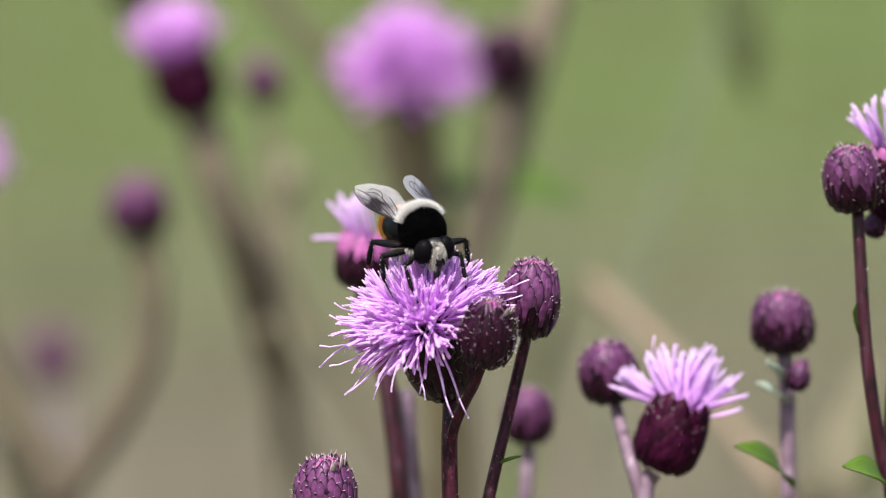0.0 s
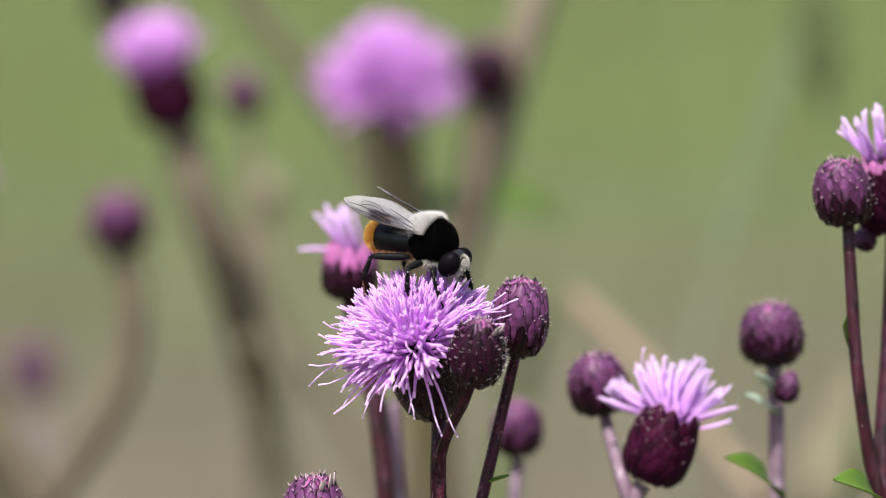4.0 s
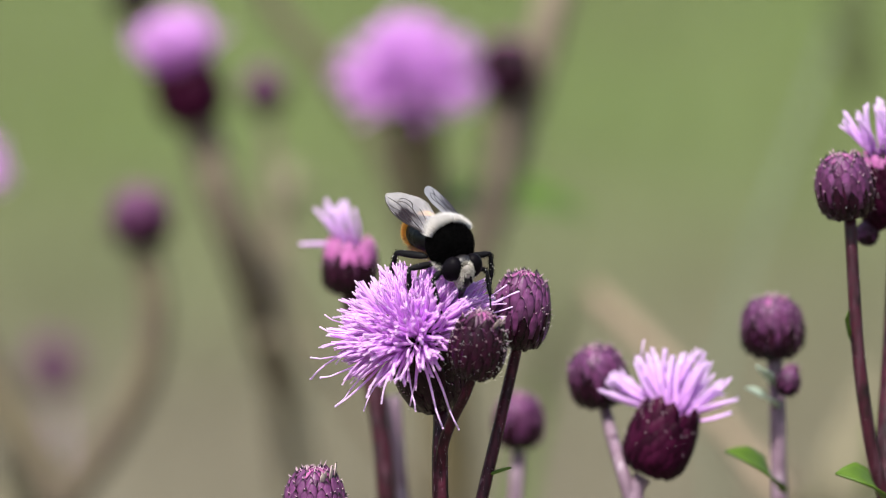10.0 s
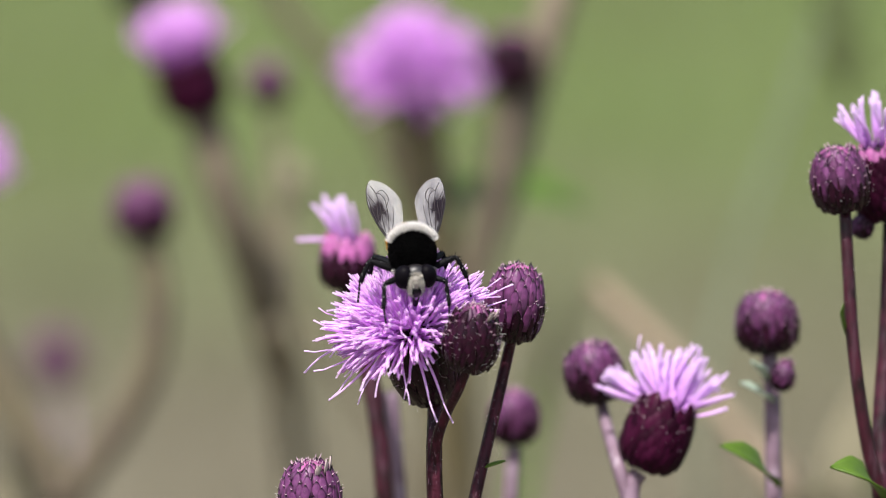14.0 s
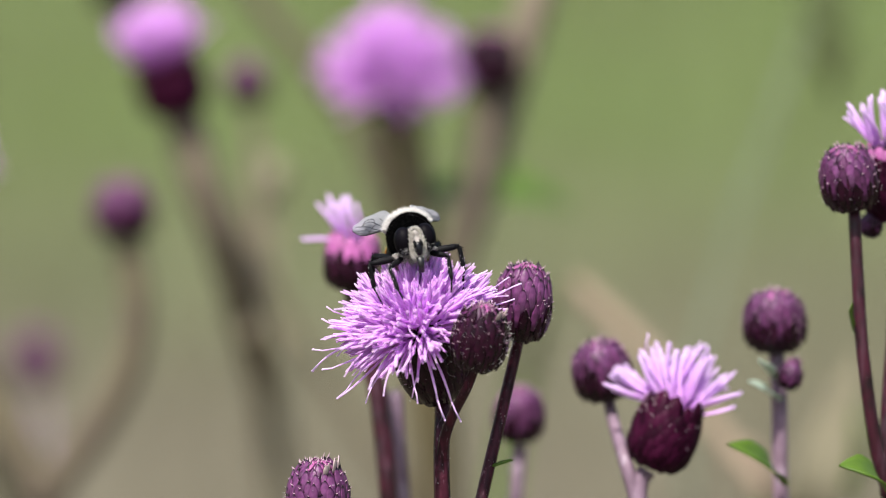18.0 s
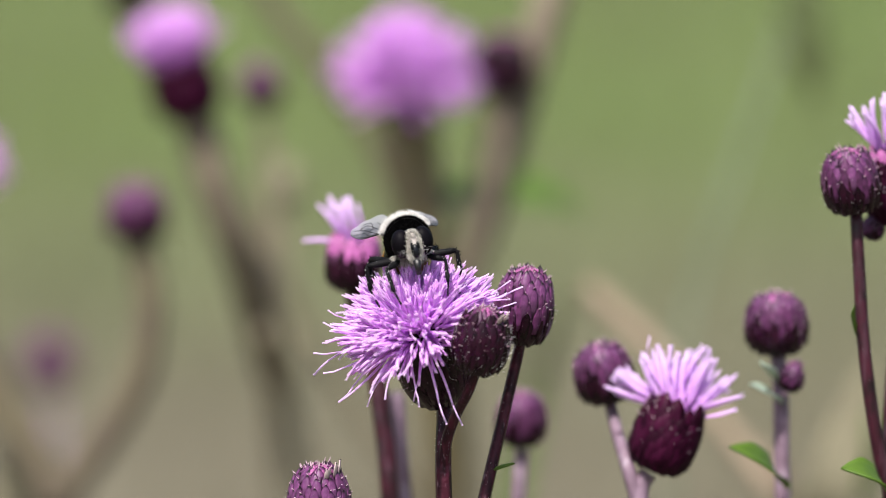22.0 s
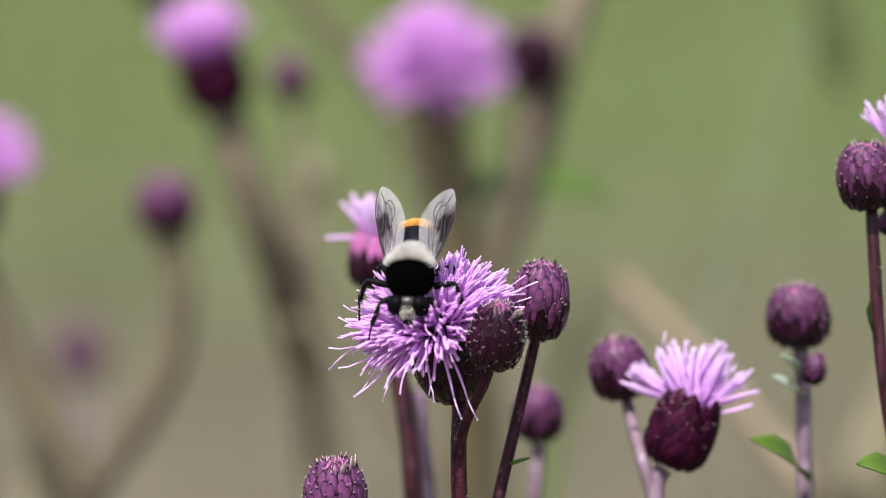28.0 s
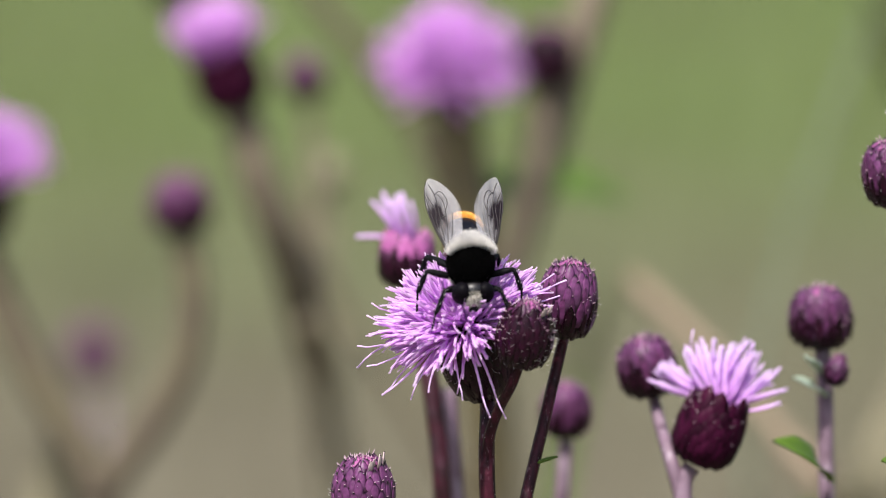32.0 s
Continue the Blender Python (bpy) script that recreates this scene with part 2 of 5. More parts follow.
def wing_material(side):
    m = bpy.data.materials.new("wing_membrane")
    m.use_nodes = True
    nt = m.node_tree
    b = nt.nodes["Principled BSDF"]
    b.inputs["Roughness"].default_value = 0.6
    b.inputs["Specular IOR Level"].default_value = 0.05
    co = nt.nodes.new("ShaderNodeTexCoord")
    nz = nt.nodes.new("ShaderNodeTexNoise")
    nz.inputs["Scale"].default_value = 1900
    nz.inputs["Detail"].default_value = 4
    run = nt.nodes.new("ShaderNodeVectorMath")
    run.operation = "MULTIPLY"
    run.inputs[1].default_value = (0.22, 1.0, 0.3)
    nt.links.new(co.outputs["Object"], run.inputs[0])
    nt.links.new(run.outputs[0], nz.inputs["Vector"])
    # smoky cloud across the middle of the wing
    sq = nt.nodes.new("ShaderNodeVectorMath")
    sq.operation = "MULTIPLY"
    sq.inputs[1].default_value = (0.50, 1.0, 0.3)
    nt.links.new(co.outputs["Object"], sq.inputs[0])
    gr = nt.nodes.new("ShaderNodeVectorMath")
    gr.operation = "DISTANCE"
    gr.inputs[1].default_value = (0.0023, side * 0.0006, 0)
    nt.links.new(sq.outputs[0], gr.inputs[0])
    ad = nt.nodes.new("ShaderNodeMath")
    ad.operation = "MULTIPLY_ADD"
    ad.inputs[1].default_value = 0.0024
    nt.links.new(nz.outputs[0], ad.inputs[0])
    nt.links.new(gr.outputs["Value"], ad.inputs[2])
    mr = nt.nodes.new("ShaderNodeMapRange")
    mr.inputs[1].default_value, mr.inputs[2].default_value = 0.0020, 0.0043
    mr.inputs[3].default_value, mr.inputs[4].default_value = 1.0, 0.0
    nt.links.new(ad.outputs[0], mr.inputs[0])
    mx = nt.nodes.new("ShaderNodeMix")
    mx.data_type = "RGBA"
    mx.inputs[6].default_value = (0.52, 0.50, 0.53, 1)
    mx.inputs[7].default_value = (0.012, 0.008, 0.012, 1)
    nt.links.new(mr.outputs[0], mx.inputs[0])
    nt.links.new(mx.outputs[2], b.inputs["Base Color"])
    al = nt.nodes.new("ShaderNodeMapRange")
    al.inputs[3].default_value, al.inputs[4].default_value = 0.10, 0.85
    nt.links.new(mr.outputs[0], al.inputs[0])
    tr = nt.nodes.new("ShaderNodeBsdfTransparent")
    ms = nt.nodes.new("ShaderNodeMixShader")
    nt.links.new(al.outputs[0], ms.inputs[0])
    nt.links.new(tr.outputs[0], ms.inputs[1])
    nt.links.new(b.outputs[0], ms.inputs[2])
    # sheen of the sky at a low angle
    lw = nt.nodes.new("ShaderNodeLayerWeight")
    lw.inputs["Blend"].default_value = 0.11
    gl = nt.nodes.new("ShaderNodeBsdfGlossy")
    gl.inputs["Roughness"].default_value = 0.4
    gl.inputs["Color"].default_value = (0.95, 0.86, 0.80, 1)
    m2 = nt.nodes.new("ShaderNodeMixShader")
    fr = nt.nodes.new("ShaderNodeMath")
    fr.operation = "MULTIPLY"
    fr.inputs[1].default_value = 0.23
    nt.links.new(lw.outputs["Fresnel"], fr.inputs[0])
    nt.links.new(fr.outputs[0], m2.inputs[0])
    nt.links.new(ms.outputs[0], m2.inputs[1])
    nt.links.new(gl.outputs[0], m2.inputs[2])
    nt.links.new(m2.outputs[0], nt.nodes["Material Output"].inputs["Surface"])
    return m


def meadow_material():
    m = mat("meadow_ground", (0.080, 0.112, 0.026), 0.9, second=(0.084, 0.100, 0.031), scale=1.7, amount=0.9)
    nt = m.node_tree
    b = nt.nodes["Principled BSDF"]
    old = b.inputs["Base Color"].links[0].from_socket
    co = nt.nodes.new("ShaderNodeTexCoord")
    sp = nt.nodes.new("ShaderNodeVectorMath")
    sp.operation = "LENGTH"
    nz = nt.nodes.new("ShaderNodeTexNoise")
    nz.inputs["Scale"].default_value = 0.8
    nt.links.new(co.outputs["Object"], sp.inputs[0])
    nt.links.new(co.outputs["Object"], nz.inputs["Vector"])
    ad = nt.nodes.new("ShaderNodeMath")
    ad.operation = "MULTIPLY_ADD"
    ad.inputs[1].default_value = 1.6
    nt.links.new(nz.outputs[0], ad.inputs[0])
    nt.links.new(sp.outputs["Value"], ad.inputs[2])
    mr = nt.nodes.new("ShaderNodeMapRange")
    mr.interpolation_type = "SMOOTHSTEP"
    mr.inputs[1].default_value, mr.inputs[2].default_value = 4.2, 7.4
    mr.inputs[3].default_value, mr.inputs[4].default_value = 1.0, 0.0
    nt.links.new(ad.outputs[0], mr.inputs[0])
    mx = nt.nodes.new("ShaderNodeMix")
    mx.data_type = "RGBA"
    nt.links.new(mr.outputs[0], mx.inputs[0])
    nt.links.new(old, mx.inputs[6])
    mx.inputs[7].default_value = (0.103, 0.090, 0.058, 1)
    nt.links.new(mx.outputs[2], b.inputs["Base Color"])
    return m


M_WING = {s: wing_material(s) for s in (1, -1)}
M_MEADOW = meadow_material()

# ---- building helpers ----
def mesh_of(bm, name, material, smooth=True):
    me = bpy.data.meshes.new(name)
    bm.to_mesh(me)
    bm.free()
    me.materials.append(material)
    if smooth:
        me.polygons.foreach_set("use_smooth", [True] * len(me.polygons))
    return me


def part(name, bm, material, parent, label="", m=None, smooth=True):
    me = mesh_of(bm, name, material, smooth) if isinstance(bm, bmesh.types.BMesh) else bm
    ob = new(name, me)
    ob.parent = parent
    if m is not None:
        ob.matrix_basis = m
    return tagged(ob, label)


def smooth_line(pts, per=6):
    """A smooth line through pts that never swings past a short stretch."""
    pts = [Vector(p) for p in pts]
    ways = [(pts[min(i + 1, len(pts) - 1)] - pts[max(i - 1, 0)]).normalized() for i in range(len(pts))]
    out = []
    for i in range(len(pts) - 1):
        p, q = pts[i], pts[i + 1]
        l = (q - p).length
        for k in range(per):
            t = k / per
            out.append(p * (2 * t ** 3 - 3 * t * t + 1) + ways[i] * l * (t ** 3 - 2 * t * t + t) + q * (3 * t * t - 2 * t ** 3) + ways[i + 1] * l * (t ** 3 - t * t))
    return out + [pts[-1]]


def tube(bm, pts, radii, n=8, ribs=0.0, cap=True):
    """A tube along pts; radii: one for each point, or (first, last)."""
    pts = [Vector(p) for p in pts]
    if len(radii) == 2 and len(pts) != 2:
        a, b = radii
        run = [0.0]
        for p, q in zip(pts, pts[1:]):
            run.append(run[-1] + (q - p).length)
        radii = [a + (b - a) * r / run[-1] for r in run]
    up = Vector((0.31, 0.93, 0.17))
    rings = []
    for i, p in enumerate(pts):
        d = (pts[min(i + 1, len(pts) - 1)] - pts[max(i - 1, 0)]).normalized()
        u = (up - d * up.dot(d)).normalized()
        v = d.cross(u)
        up = u
        rings.append([bm.verts.new(p + (u * math.cos(a) + v * math.sin(a)) * radii[i] * (1 + (ribs if k % 2 else -ribs)))
                      for k in range(n) for a in (2 * math.pi * k / n,)])
    for a, b in zip(rings, rings[1:]):
        for k in range(n):
            bm.faces.new((a[k], a[(k + 1) % n], b[(k + 1) % n], b[k]))
    if cap:
        bm.faces.new(rings[0][::-1])
        bm.faces.new(rings[-1])
    return bm


def blob(bm, centre, semi, seg=20, rings=14, m=None):
    mm = Matrix.Translation(centre) @ (m or Matrix()) @ Matrix.Diagonal((*semi, 1))
    bmesh.ops.create_uvsphere(bm, u_segments=seg, v_segments=rings, radius=1.0, matrix=mm)
    return bm


def lathe(bm, profile, n=24):
    rings = []
    for r, z in profile:
        rings.append([bm.verts.new((r * math.cos(2 * math.pi * k / n), r * math.sin(2 * math.pi * k / n), z)) for k in range(n)])
    for a, b in zip(rings, rings[1:]):
        for k in range(n):
            bm.faces.new((a[k], a[(k + 1) % n], b[(k + 1) % n], b[k]))
    bm.faces.new(rings[0][::-1])
    bm.faces.new(rings[-1])
    return bm


def hairs(name, roots, material, length, width, parent, label="", stray=0.22, rng=None):
    """Fine hairs, one thin blade each, from (place, direction) pairs."""
    rng = rng or random.Random(3)
    vs, fs = [], []
    for p, d in roots:
        l = length * rng.uniform(0.6, 1.2)
        side = d.cross(Vector((rng.uniform(-1, 1), rng.uniform(-1, 1), rng.uniform(-1, 1)))).normalized() * width
        tip = p + d * l + Vector((rng.uniform(-1, 1), rng.uniform(-1, 1), rng.uniform(-1, 1))) * l * stray
        mid = p + d * l * 0.55
        i = len(vs)
        vs += [p - side, p + side, mid + side * 0.8, mid - side * 0.8, tip]
        fs += [(i, i + 1, i + 2, i + 3), (i + 3, i + 2, i + 4)]
    me = bpy.data.meshes.new(name)
    me.from_pydata(vs, [], fs)
    me.materials.append(material)
    ob = part(name, me, material, parent, label)
    return tagged(ob, kind="stuff")


def axis_pose(place, axis, spin=0.0):
    q = Vector(axis).normalized().to_track_quat("Z", "Y")
    return Matrix.Translation(place) @ q.to_matrix().to_4x4() @ Matrix.Rotation(spin, 4, "Z")


def thing(name, place, label, category, group="", kind=""):
    return tagged_at(new(name), place, label, category, group, kind)


def tagged_at(ob, place, label, category, group, kind):
    ob.location = place
    return tagged(ob, label, category, group, kind)


# ---- thistles ----
def bract_mesh(w, l, spine, material=M_BRACT):
    """A pointed, keeled scale on the xz plane that hugs the head, with a short spine at its tip, pale to paint in a
    glint.
    """
    bm = bmesh.new()
    rows = [(0.0, 0.60, 0.00), (0.28, 0.96, 0.12), (0.55, 1.0, 0.165), (0.76, 0.76, 0.15), (0.89, 0.36, 0.105), (0.945, 0.10, 0.10)]
    ring = []
    for t, ww, out in rows:
        front = [bm.verts.new((x * w * ww * 0.5, -(out + (0.045 if x == 0 else 0) - 0.08 * (x * ww) ** 2) * w * 1.2, t * l)) for x in (-1, -0.5, 0, 0.5, 1)]
        ring.append(front + [bm.verts.new((0, w * 0.12, t * l))])
    tip = bm.verts.new((0, -(0.12 + 1.25 * spine) * w * 1.2, l * (0.99 + 0.2 * spine)))
    for a, b in zip(ring, ring[1:]):
        for k in range(6):
            bm.faces.new((a[k], a[(k + 1) % 6], b[(k + 1) % 6], b[k]))
    bm.faces.new(ring[0][::-1])
    for k in range(6):
        bm.faces.new((ring[-1][k], ring[-1][(k + 1) % 6], tip)).material_index = 1
    me = mesh_of(bm, "bract", material)
    me.materials.append(M_SPINE if spine > 0.1 else material)
    return me


BRACTS = [bract_mesh(0.0015, 0.0042, s) for s in (0.06, 0.11, 0.18)]
BRACTS_MID = [bract_mesh(0.0015, 0.0042, s, M_BRACT_MID) for s in (0.06, 0.12, 0.18)]
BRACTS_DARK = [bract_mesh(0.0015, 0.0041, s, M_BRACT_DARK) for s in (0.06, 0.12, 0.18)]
BRACTS_CUP = [bract_mesh(0.0020, 0.0029, s, M_BRACT_CUP) for s in (0.0, 0.08, 0.14)]
BRACTS_PINK = [bract_mesh(0.0018, 0.0029, s, M_BRACT_PINK) for s in (0.0, 0.1, 0.2)]
BRACTS_TOP = []
for me in (bract_mesh(0.0006, 0.0024, 0.1), bract_mesh(0.0005, 0.0027, 0.3)):
    me.materials[0] = M_BRACT_TOP
    BRACTS_TOP.append(me)

BRACTS_DRY = []
for me in (bract_mesh(0.0007, 0.0024, 0.1), bract_mesh(0.0006, 0.0027, 0.3)):
    me.materials[0] = M_TUFT
    BRACTS_DRY.append(me)


def floret_mesh(i, bend, long_style):
    """One tubular floret of unit length along z: slim tube, blunt slit crown, pale style."""
    rng = random.Random(i)
    bm = bmesh.new()
    pts = [Vector((bend * t * t, 0.05 * math.sin(3 * t + i), t)) for t in [k / 7 for k in range(8)]]
    d = (pts[-1] - pts[-3]).normalized()
    if long_style:
        tube(bm, pts, [0.016, 0.016, 0.017, 0.019, 0.021, 0.020, 0.017, 0.014], 6)
        far = [pts[-1], pts[-1] + d * 0.14 + Vector((bend * 0.08, 0.01, 0)), pts[-1] + d * 0.28 + Vector((bend * 0.22, 0.03 * (-1) ** i, 0))]
        tube(bm, far, [0.014, 0.013, 0.015], 5)
        blob(bm, far[-1], (0.017, 0.017, 0.024), 6, 4)
    else:
        tube(bm, pts, [0.017, 0.017, 0.019, 0.023, 0.028, 0.031, 0.030, 0.026], 7)
        for k in range(4):
            a = 2 * math.pi * k / 4 + rng.random()
            o = Vector((math.cos(a), math.sin(a), 0))
            tube(bm, [pts[-2] + o * 0.016, pts[-1] + o * 0.022, pts[-1] + o * 0.026 + d * rng.uniform(0.03, 0.06)], [0.012, 0.012, 0.006], 4)
        nib = pts[-1] + d * rng.uniform(0.07, 0.11) + Vector((rng.uniform(-0.02, 0.02), rng.uniform(-0.02, 0.02), 0))
        tube(bm, [pts[-1], nib], [0.011, 0.012], 5)
    return mesh_of(bm, "floret", M_FLORET)


FLORETS = [floret_mesh(i, b, s) for i, (b, s) in enumerate([(0.04, 0), (0.13, 0), (0.23, 0), (-0.10, 0), (0.10, 1), (0.22, 1), (0.36, 1), (-0.12, 1)])]

FLORETS_PALE, FLORETS_DEEP = [], []
for me in FLORETS:
    for where, material in ((FLORETS_PALE, M_FLORET_PALE), (FLORETS_DEEP, M_FLORET_DEEP)):
        twin = me.copy()
        twin.materials[0] = material
        where.append(twin)


def involucre_profile(length, radius, top):
    return [(radius * f, length * h) for f, h in ((0.28, 0.0), (0.70, 0.04), (0.92, 0.16), (1.0, 0.36), (0.97, 0.56), (0.80 + 0.12 * top, 0.77),
                                                  (0.55 + 0.33 * top, 0.92), (0.30 + 0.5 * top, 1.0))]


def head(parent, name, place, axis, length, radius, flower=0, spread=110, reach=0.0075, rng=None, fine=True, label="", rows=7, pieces=True, long_share=0.25, lean=None, thick=1.0, aim=None, dark=False, pink=0, dome=False, fill=0, tone=FLORETS, tuft=0, stray=None, darkness=0.35, cup=False, jitter=0.10, behind=False, droop=0, hair=0.00032, clear=False, gather=0.85, straight=False):
    """A thistle head in its plant's space: a bud, or with flower > 0 an open head of that many florets."""
    rng = rng or random.Random(hash_of(place))
    top = 1.0 if flower else 0.0
    prof = involucre_profile(length, radius, top)
    ob = part(name, lathe(bmesh.new(), [(r * 0.82, 0.02 * length + z * (0.95 if flower else 0.86)) for r, z in prof], 20), M_CORE if pieces else M_BRACT, parent, label, axis_pose(place, axis, rng.random() * 6))

    def at_height(h):
        z = h * length
        for (r0, z0), (r1, z1) in zip(prof, prof[1:]):
            if z0 <= z <= z1:
                f = (z - z0) / (z1 - z0)
                return r0 + (r1 - r0) * f, math.atan2(r1 - r0, z1 - z0)
        return prof[-1][0], -1.2

    if pieces:
        count = rows * max(9, round(2 * math.pi * radius / 0.00128))
        for k in range(count):
            i = rows * k / count
            h = 0.02 + (0.74 if flower else 0.80) * k / count
            r, _ = at_height(h)
            h2 = min(1.0, h + 0.0030 * (radius / 0.0034) ** 0.5 / length)
            slope = math.atan2(at_height(h2)[0] - r, (h2 - h) * length) - (0.30 * max(0.0, h - 0.5) / 0.3 if not flower else 0.0)
            a = k * 2.39996 + rng.uniform(-0.05, 0.05)
            s = ((0.72 if flower else 0.66) + 0.28 * k / count - (0.40 * max(0.0, h - 0.6) / 0.2 if not flower else 0)) * rng.uniform(0.9, 1.1) * (radius / 0.0034) ** 0.5
            m = Matrix.Rotation(a + math.pi / 2, 4, "Z") @ Matrix.Translation((0, -r * 0.95, h * length)) @ Matrix.Rotation(slope + rng.uniform(-0.02, 0.03), 4, "X") @ Matrix.Rotation(rng.uniform(-0.08, 0.08), 4, "Y") @ Matrix.Diagonal((s, s, s, 1))
            # lower scales darker: older bracts, plus the head's underside shade put into colour
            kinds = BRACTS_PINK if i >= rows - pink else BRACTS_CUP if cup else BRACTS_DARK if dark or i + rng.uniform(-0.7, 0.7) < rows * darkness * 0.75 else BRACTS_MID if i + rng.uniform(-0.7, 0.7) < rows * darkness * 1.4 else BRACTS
            part("bract", kinds[rng.randrange(3)], None, ob, "", m)
        if not flower:
            for k in range(26):
                a = k * 2.4
                r = radius * 0.58 * (1 - k / 28)
                m = Matrix.Rotation(a, 4, "Z") @ Matrix.Translation((0, -r, length * (0.875 + 0.001 * k))) @ Matrix.Rotation(1.15 + 0.012 * k, 4, "X").inverted()
                part("bract", BRACTS_TOP[k % 2], None, ob, "", m @ Matrix.Diagonal((1.25, 0.9, 0.72 - 0.014 * k, 1)))
    if tuft:
        # dry bract tips that stand up on one side of the top
        to = ob.matrix_basis.to_3x3().inverted() @ Vector((0.8, -0.6, 0))
        for k in range(tuft):
            a = math.atan2(to.y, to.x) + math.pi / 2 + (k - tuft / 2 + 0.5) * 0.24
            m = Matrix.Rotation(a, 4, "Z") @ Matrix.Translation((0, -radius * (0.62 - 0.12 * (k % 2)), length * 0.80)) @ Matrix.Rotation(rng.uniform(0.0, 0.5), 4, "X")
            part("bract", BRACTS_DRY[k % 2], None, ob, "", m @ Matrix.Diagonal((1.0, 1.0, rng.uniform(0.5, 0.85), 1)))
    if fine:
        roots = []
        for _ in range(fine if fine > 1 else 70):
            h, a = rng.random() ** 0.9, rng.random() * 6.283
            h *= 0.95 if flower else 0.84
            r, slope = at_height(h)
            n = Vector((math.cos(a), math.sin(a), 0.5))
            roots.append((Vector((r * math.cos(a), r * math.sin(a), h * length)) + n * 0.0001, (n + Vector((rng.uniform(-1, 1), rng.uniform(-1, 1), rng.uniform(-1, 1)))).normalized()))
        hairs("cobweb_hair", roots, M_HAIR, hair, 0.000012, ob, rng=rng)
    if flower:
        if aim:
            to = ob.matrix_basis.to_3x3().inverted() @ Vector(aim)
            turn_to = Vector((0, 0, 1)).rotation_difference(to.normalized()).to_matrix()
        for k in range(flower):
            f = (k + 0.5) / flower
            a = k * 2.39996
            pol = radians(spread) * f ** 0.62 * rng.uniform(0.92, 1.06)
            if clear:
                pol = math.acos(1 - (1 - math.cos(radians(spread))) * f)
            if lean:
                pol = radians(spread) * rng.uniform(lean, 1.0)
            r0 = prof[-1][0] * gather * f ** 0.5
            base = Vector((r0 * math.cos(a), r0 * math.sin(a), length * (0.93 + 0.05 * (1 - f))))
            d = Vector((math.sin(pol) * math.cos(a), math.sin(pol) * math.sin(a), math.cos(pol)))
            if aim:
                d = (turn_to @ d).normalized()
            s = reach * rng.uniform(0.80, 1.06) * (1.08 - 0.14 * f if dome else 0.86 + 0.18 * f)
            d = (d + Vector((rng.gauss(0, 1), rng.gauss(0, 1), rng.gauss(0, 1))) * jitter).normalized()
            if behind:
                # none of the florets bends over the rim that faces the sun
                w_d = ob.matrix_basis.to_3x3() @ d
                d = (ob.matrix_basis.to_3x3().inverted() @ Vector((w_d.x, abs(w_d.y) * 0.8, w_d.z))).normalized()
            if clear and too_low(ob, d):
                continue
            if clear and (ob.matrix_basis.to_3x3() @ d).z < -0.1:
                s *= 0.80
            longish = rng.random() < long_share * (0.3 + f)
            me = tone[rng.randrange(4, 8) if longish else rng.choice((0, 0, 3)) if straight else rng.randrange(0, 4)]
            q = axis_pose(base, d, 0)
            out = q.to_3x3().inverted() @ Vector((0, 0, 1 if dome else -1))
            spin = math.atan2(out.y, out.x) + rng.uniform(-0.7, 0.7)
            s *= 0.9 if longish and not lean else 1.0
            w = s * rng.uniform(0.85, 1.15) * thick
            part("floret", me, None, ob, "", q @ Matrix.Rotation(spin, 4, "Z") @ Matrix.Diagonal((w, w, s, 1)))
    for k in range(droop):
        # long pale styles that hang out over the scales
        a = 2 * math.pi * (k + rng.uniform(-0.35, 0.35)) / droop
        r0 = prof[-1][0] * 0.95
        pol = radians(rng.uniform(80, 120))
        d = Vector((math.sin(pol) * math.cos(a), math.sin(pol) * math.sin(a), math.cos(pol)))
        s = reach * rng.uniform(0.76, 1.0)
        if clear and too_low(ob, d):
            continue
        q = axis_pose((r0 * math.cos(a), r0 * math.sin(a), length * 0.95), d, 0)
        out = q.to_3x3().inverted() @ Vector((0, 0, -1))
        spin = math.atan2(out.y, out.x) + rng.uniform(-0.9, 0.9)
        part("floret", FLORETS_PALE[rng.randrange(4, 8)], None, ob, "", q @ Matrix.Rotation(spin, 4, "Z") @ Matrix.Diagonal((s, s, s, 1)))
    if stray:
        # one floret bent out to the side
        q = axis_pose((0, 0, length * 0.95), ob.matrix_basis.to_3x3().inverted() @ Vector(stray), 0)
        part("floret", tone[0], None, ob, "", q @ Matrix.Diagonal((reach * thick, reach * thick, reach, 1)))
    if fill:
        # short crowded florets between the long ones
        bm = bmesh.new()
        for k in range(fill):
            f = (k + 0.5) / fill
            a = k * 2.39996 + 0.7
            pol = radians(spread) * 0.95 * f ** 0.6
            r0 = prof[-1][0] * 0.85 * f ** 0.5
            base = Vector((r0 * math.cos(a), r0 * math.sin(a), length * 0.95))
            d = Vector((math.sin(pol) * math.cos(a), math.sin(pol) * math.sin(a), math.cos(pol)))
            if aim:
                d = turn_to @ d
            d = (d + Vector((rng.gauss(0, 1), rng.gauss(0, 1), rng.gauss(0, 1))) * 0.24).normalized()
            s = reach * rng.uniform(0.6, 0.92)
            old = len(bm.verts)
            bm.from_mesh(FLORETS[rng.randrange(0, 4)])
            bm.verts.ensure_lookup_table()
            bmesh.ops.transform(bm, matrix=axis_pose(base, d, rng.random() * 6) @ Matrix.Diagonal((s, s, s, 1)), verts=bm.verts[old:])
        tagged(part("floret_filling", bm, M_SHORT, ob), kind="stuff")
    return ob


def too_low(ob, d):
    """Whether a floret would grow into the buds beside the head."""
    w = ob.matrix_basis.to_3x3() @ d
    return w.x > 0.3 and w.z < 0.15 - 0.2 * w.y


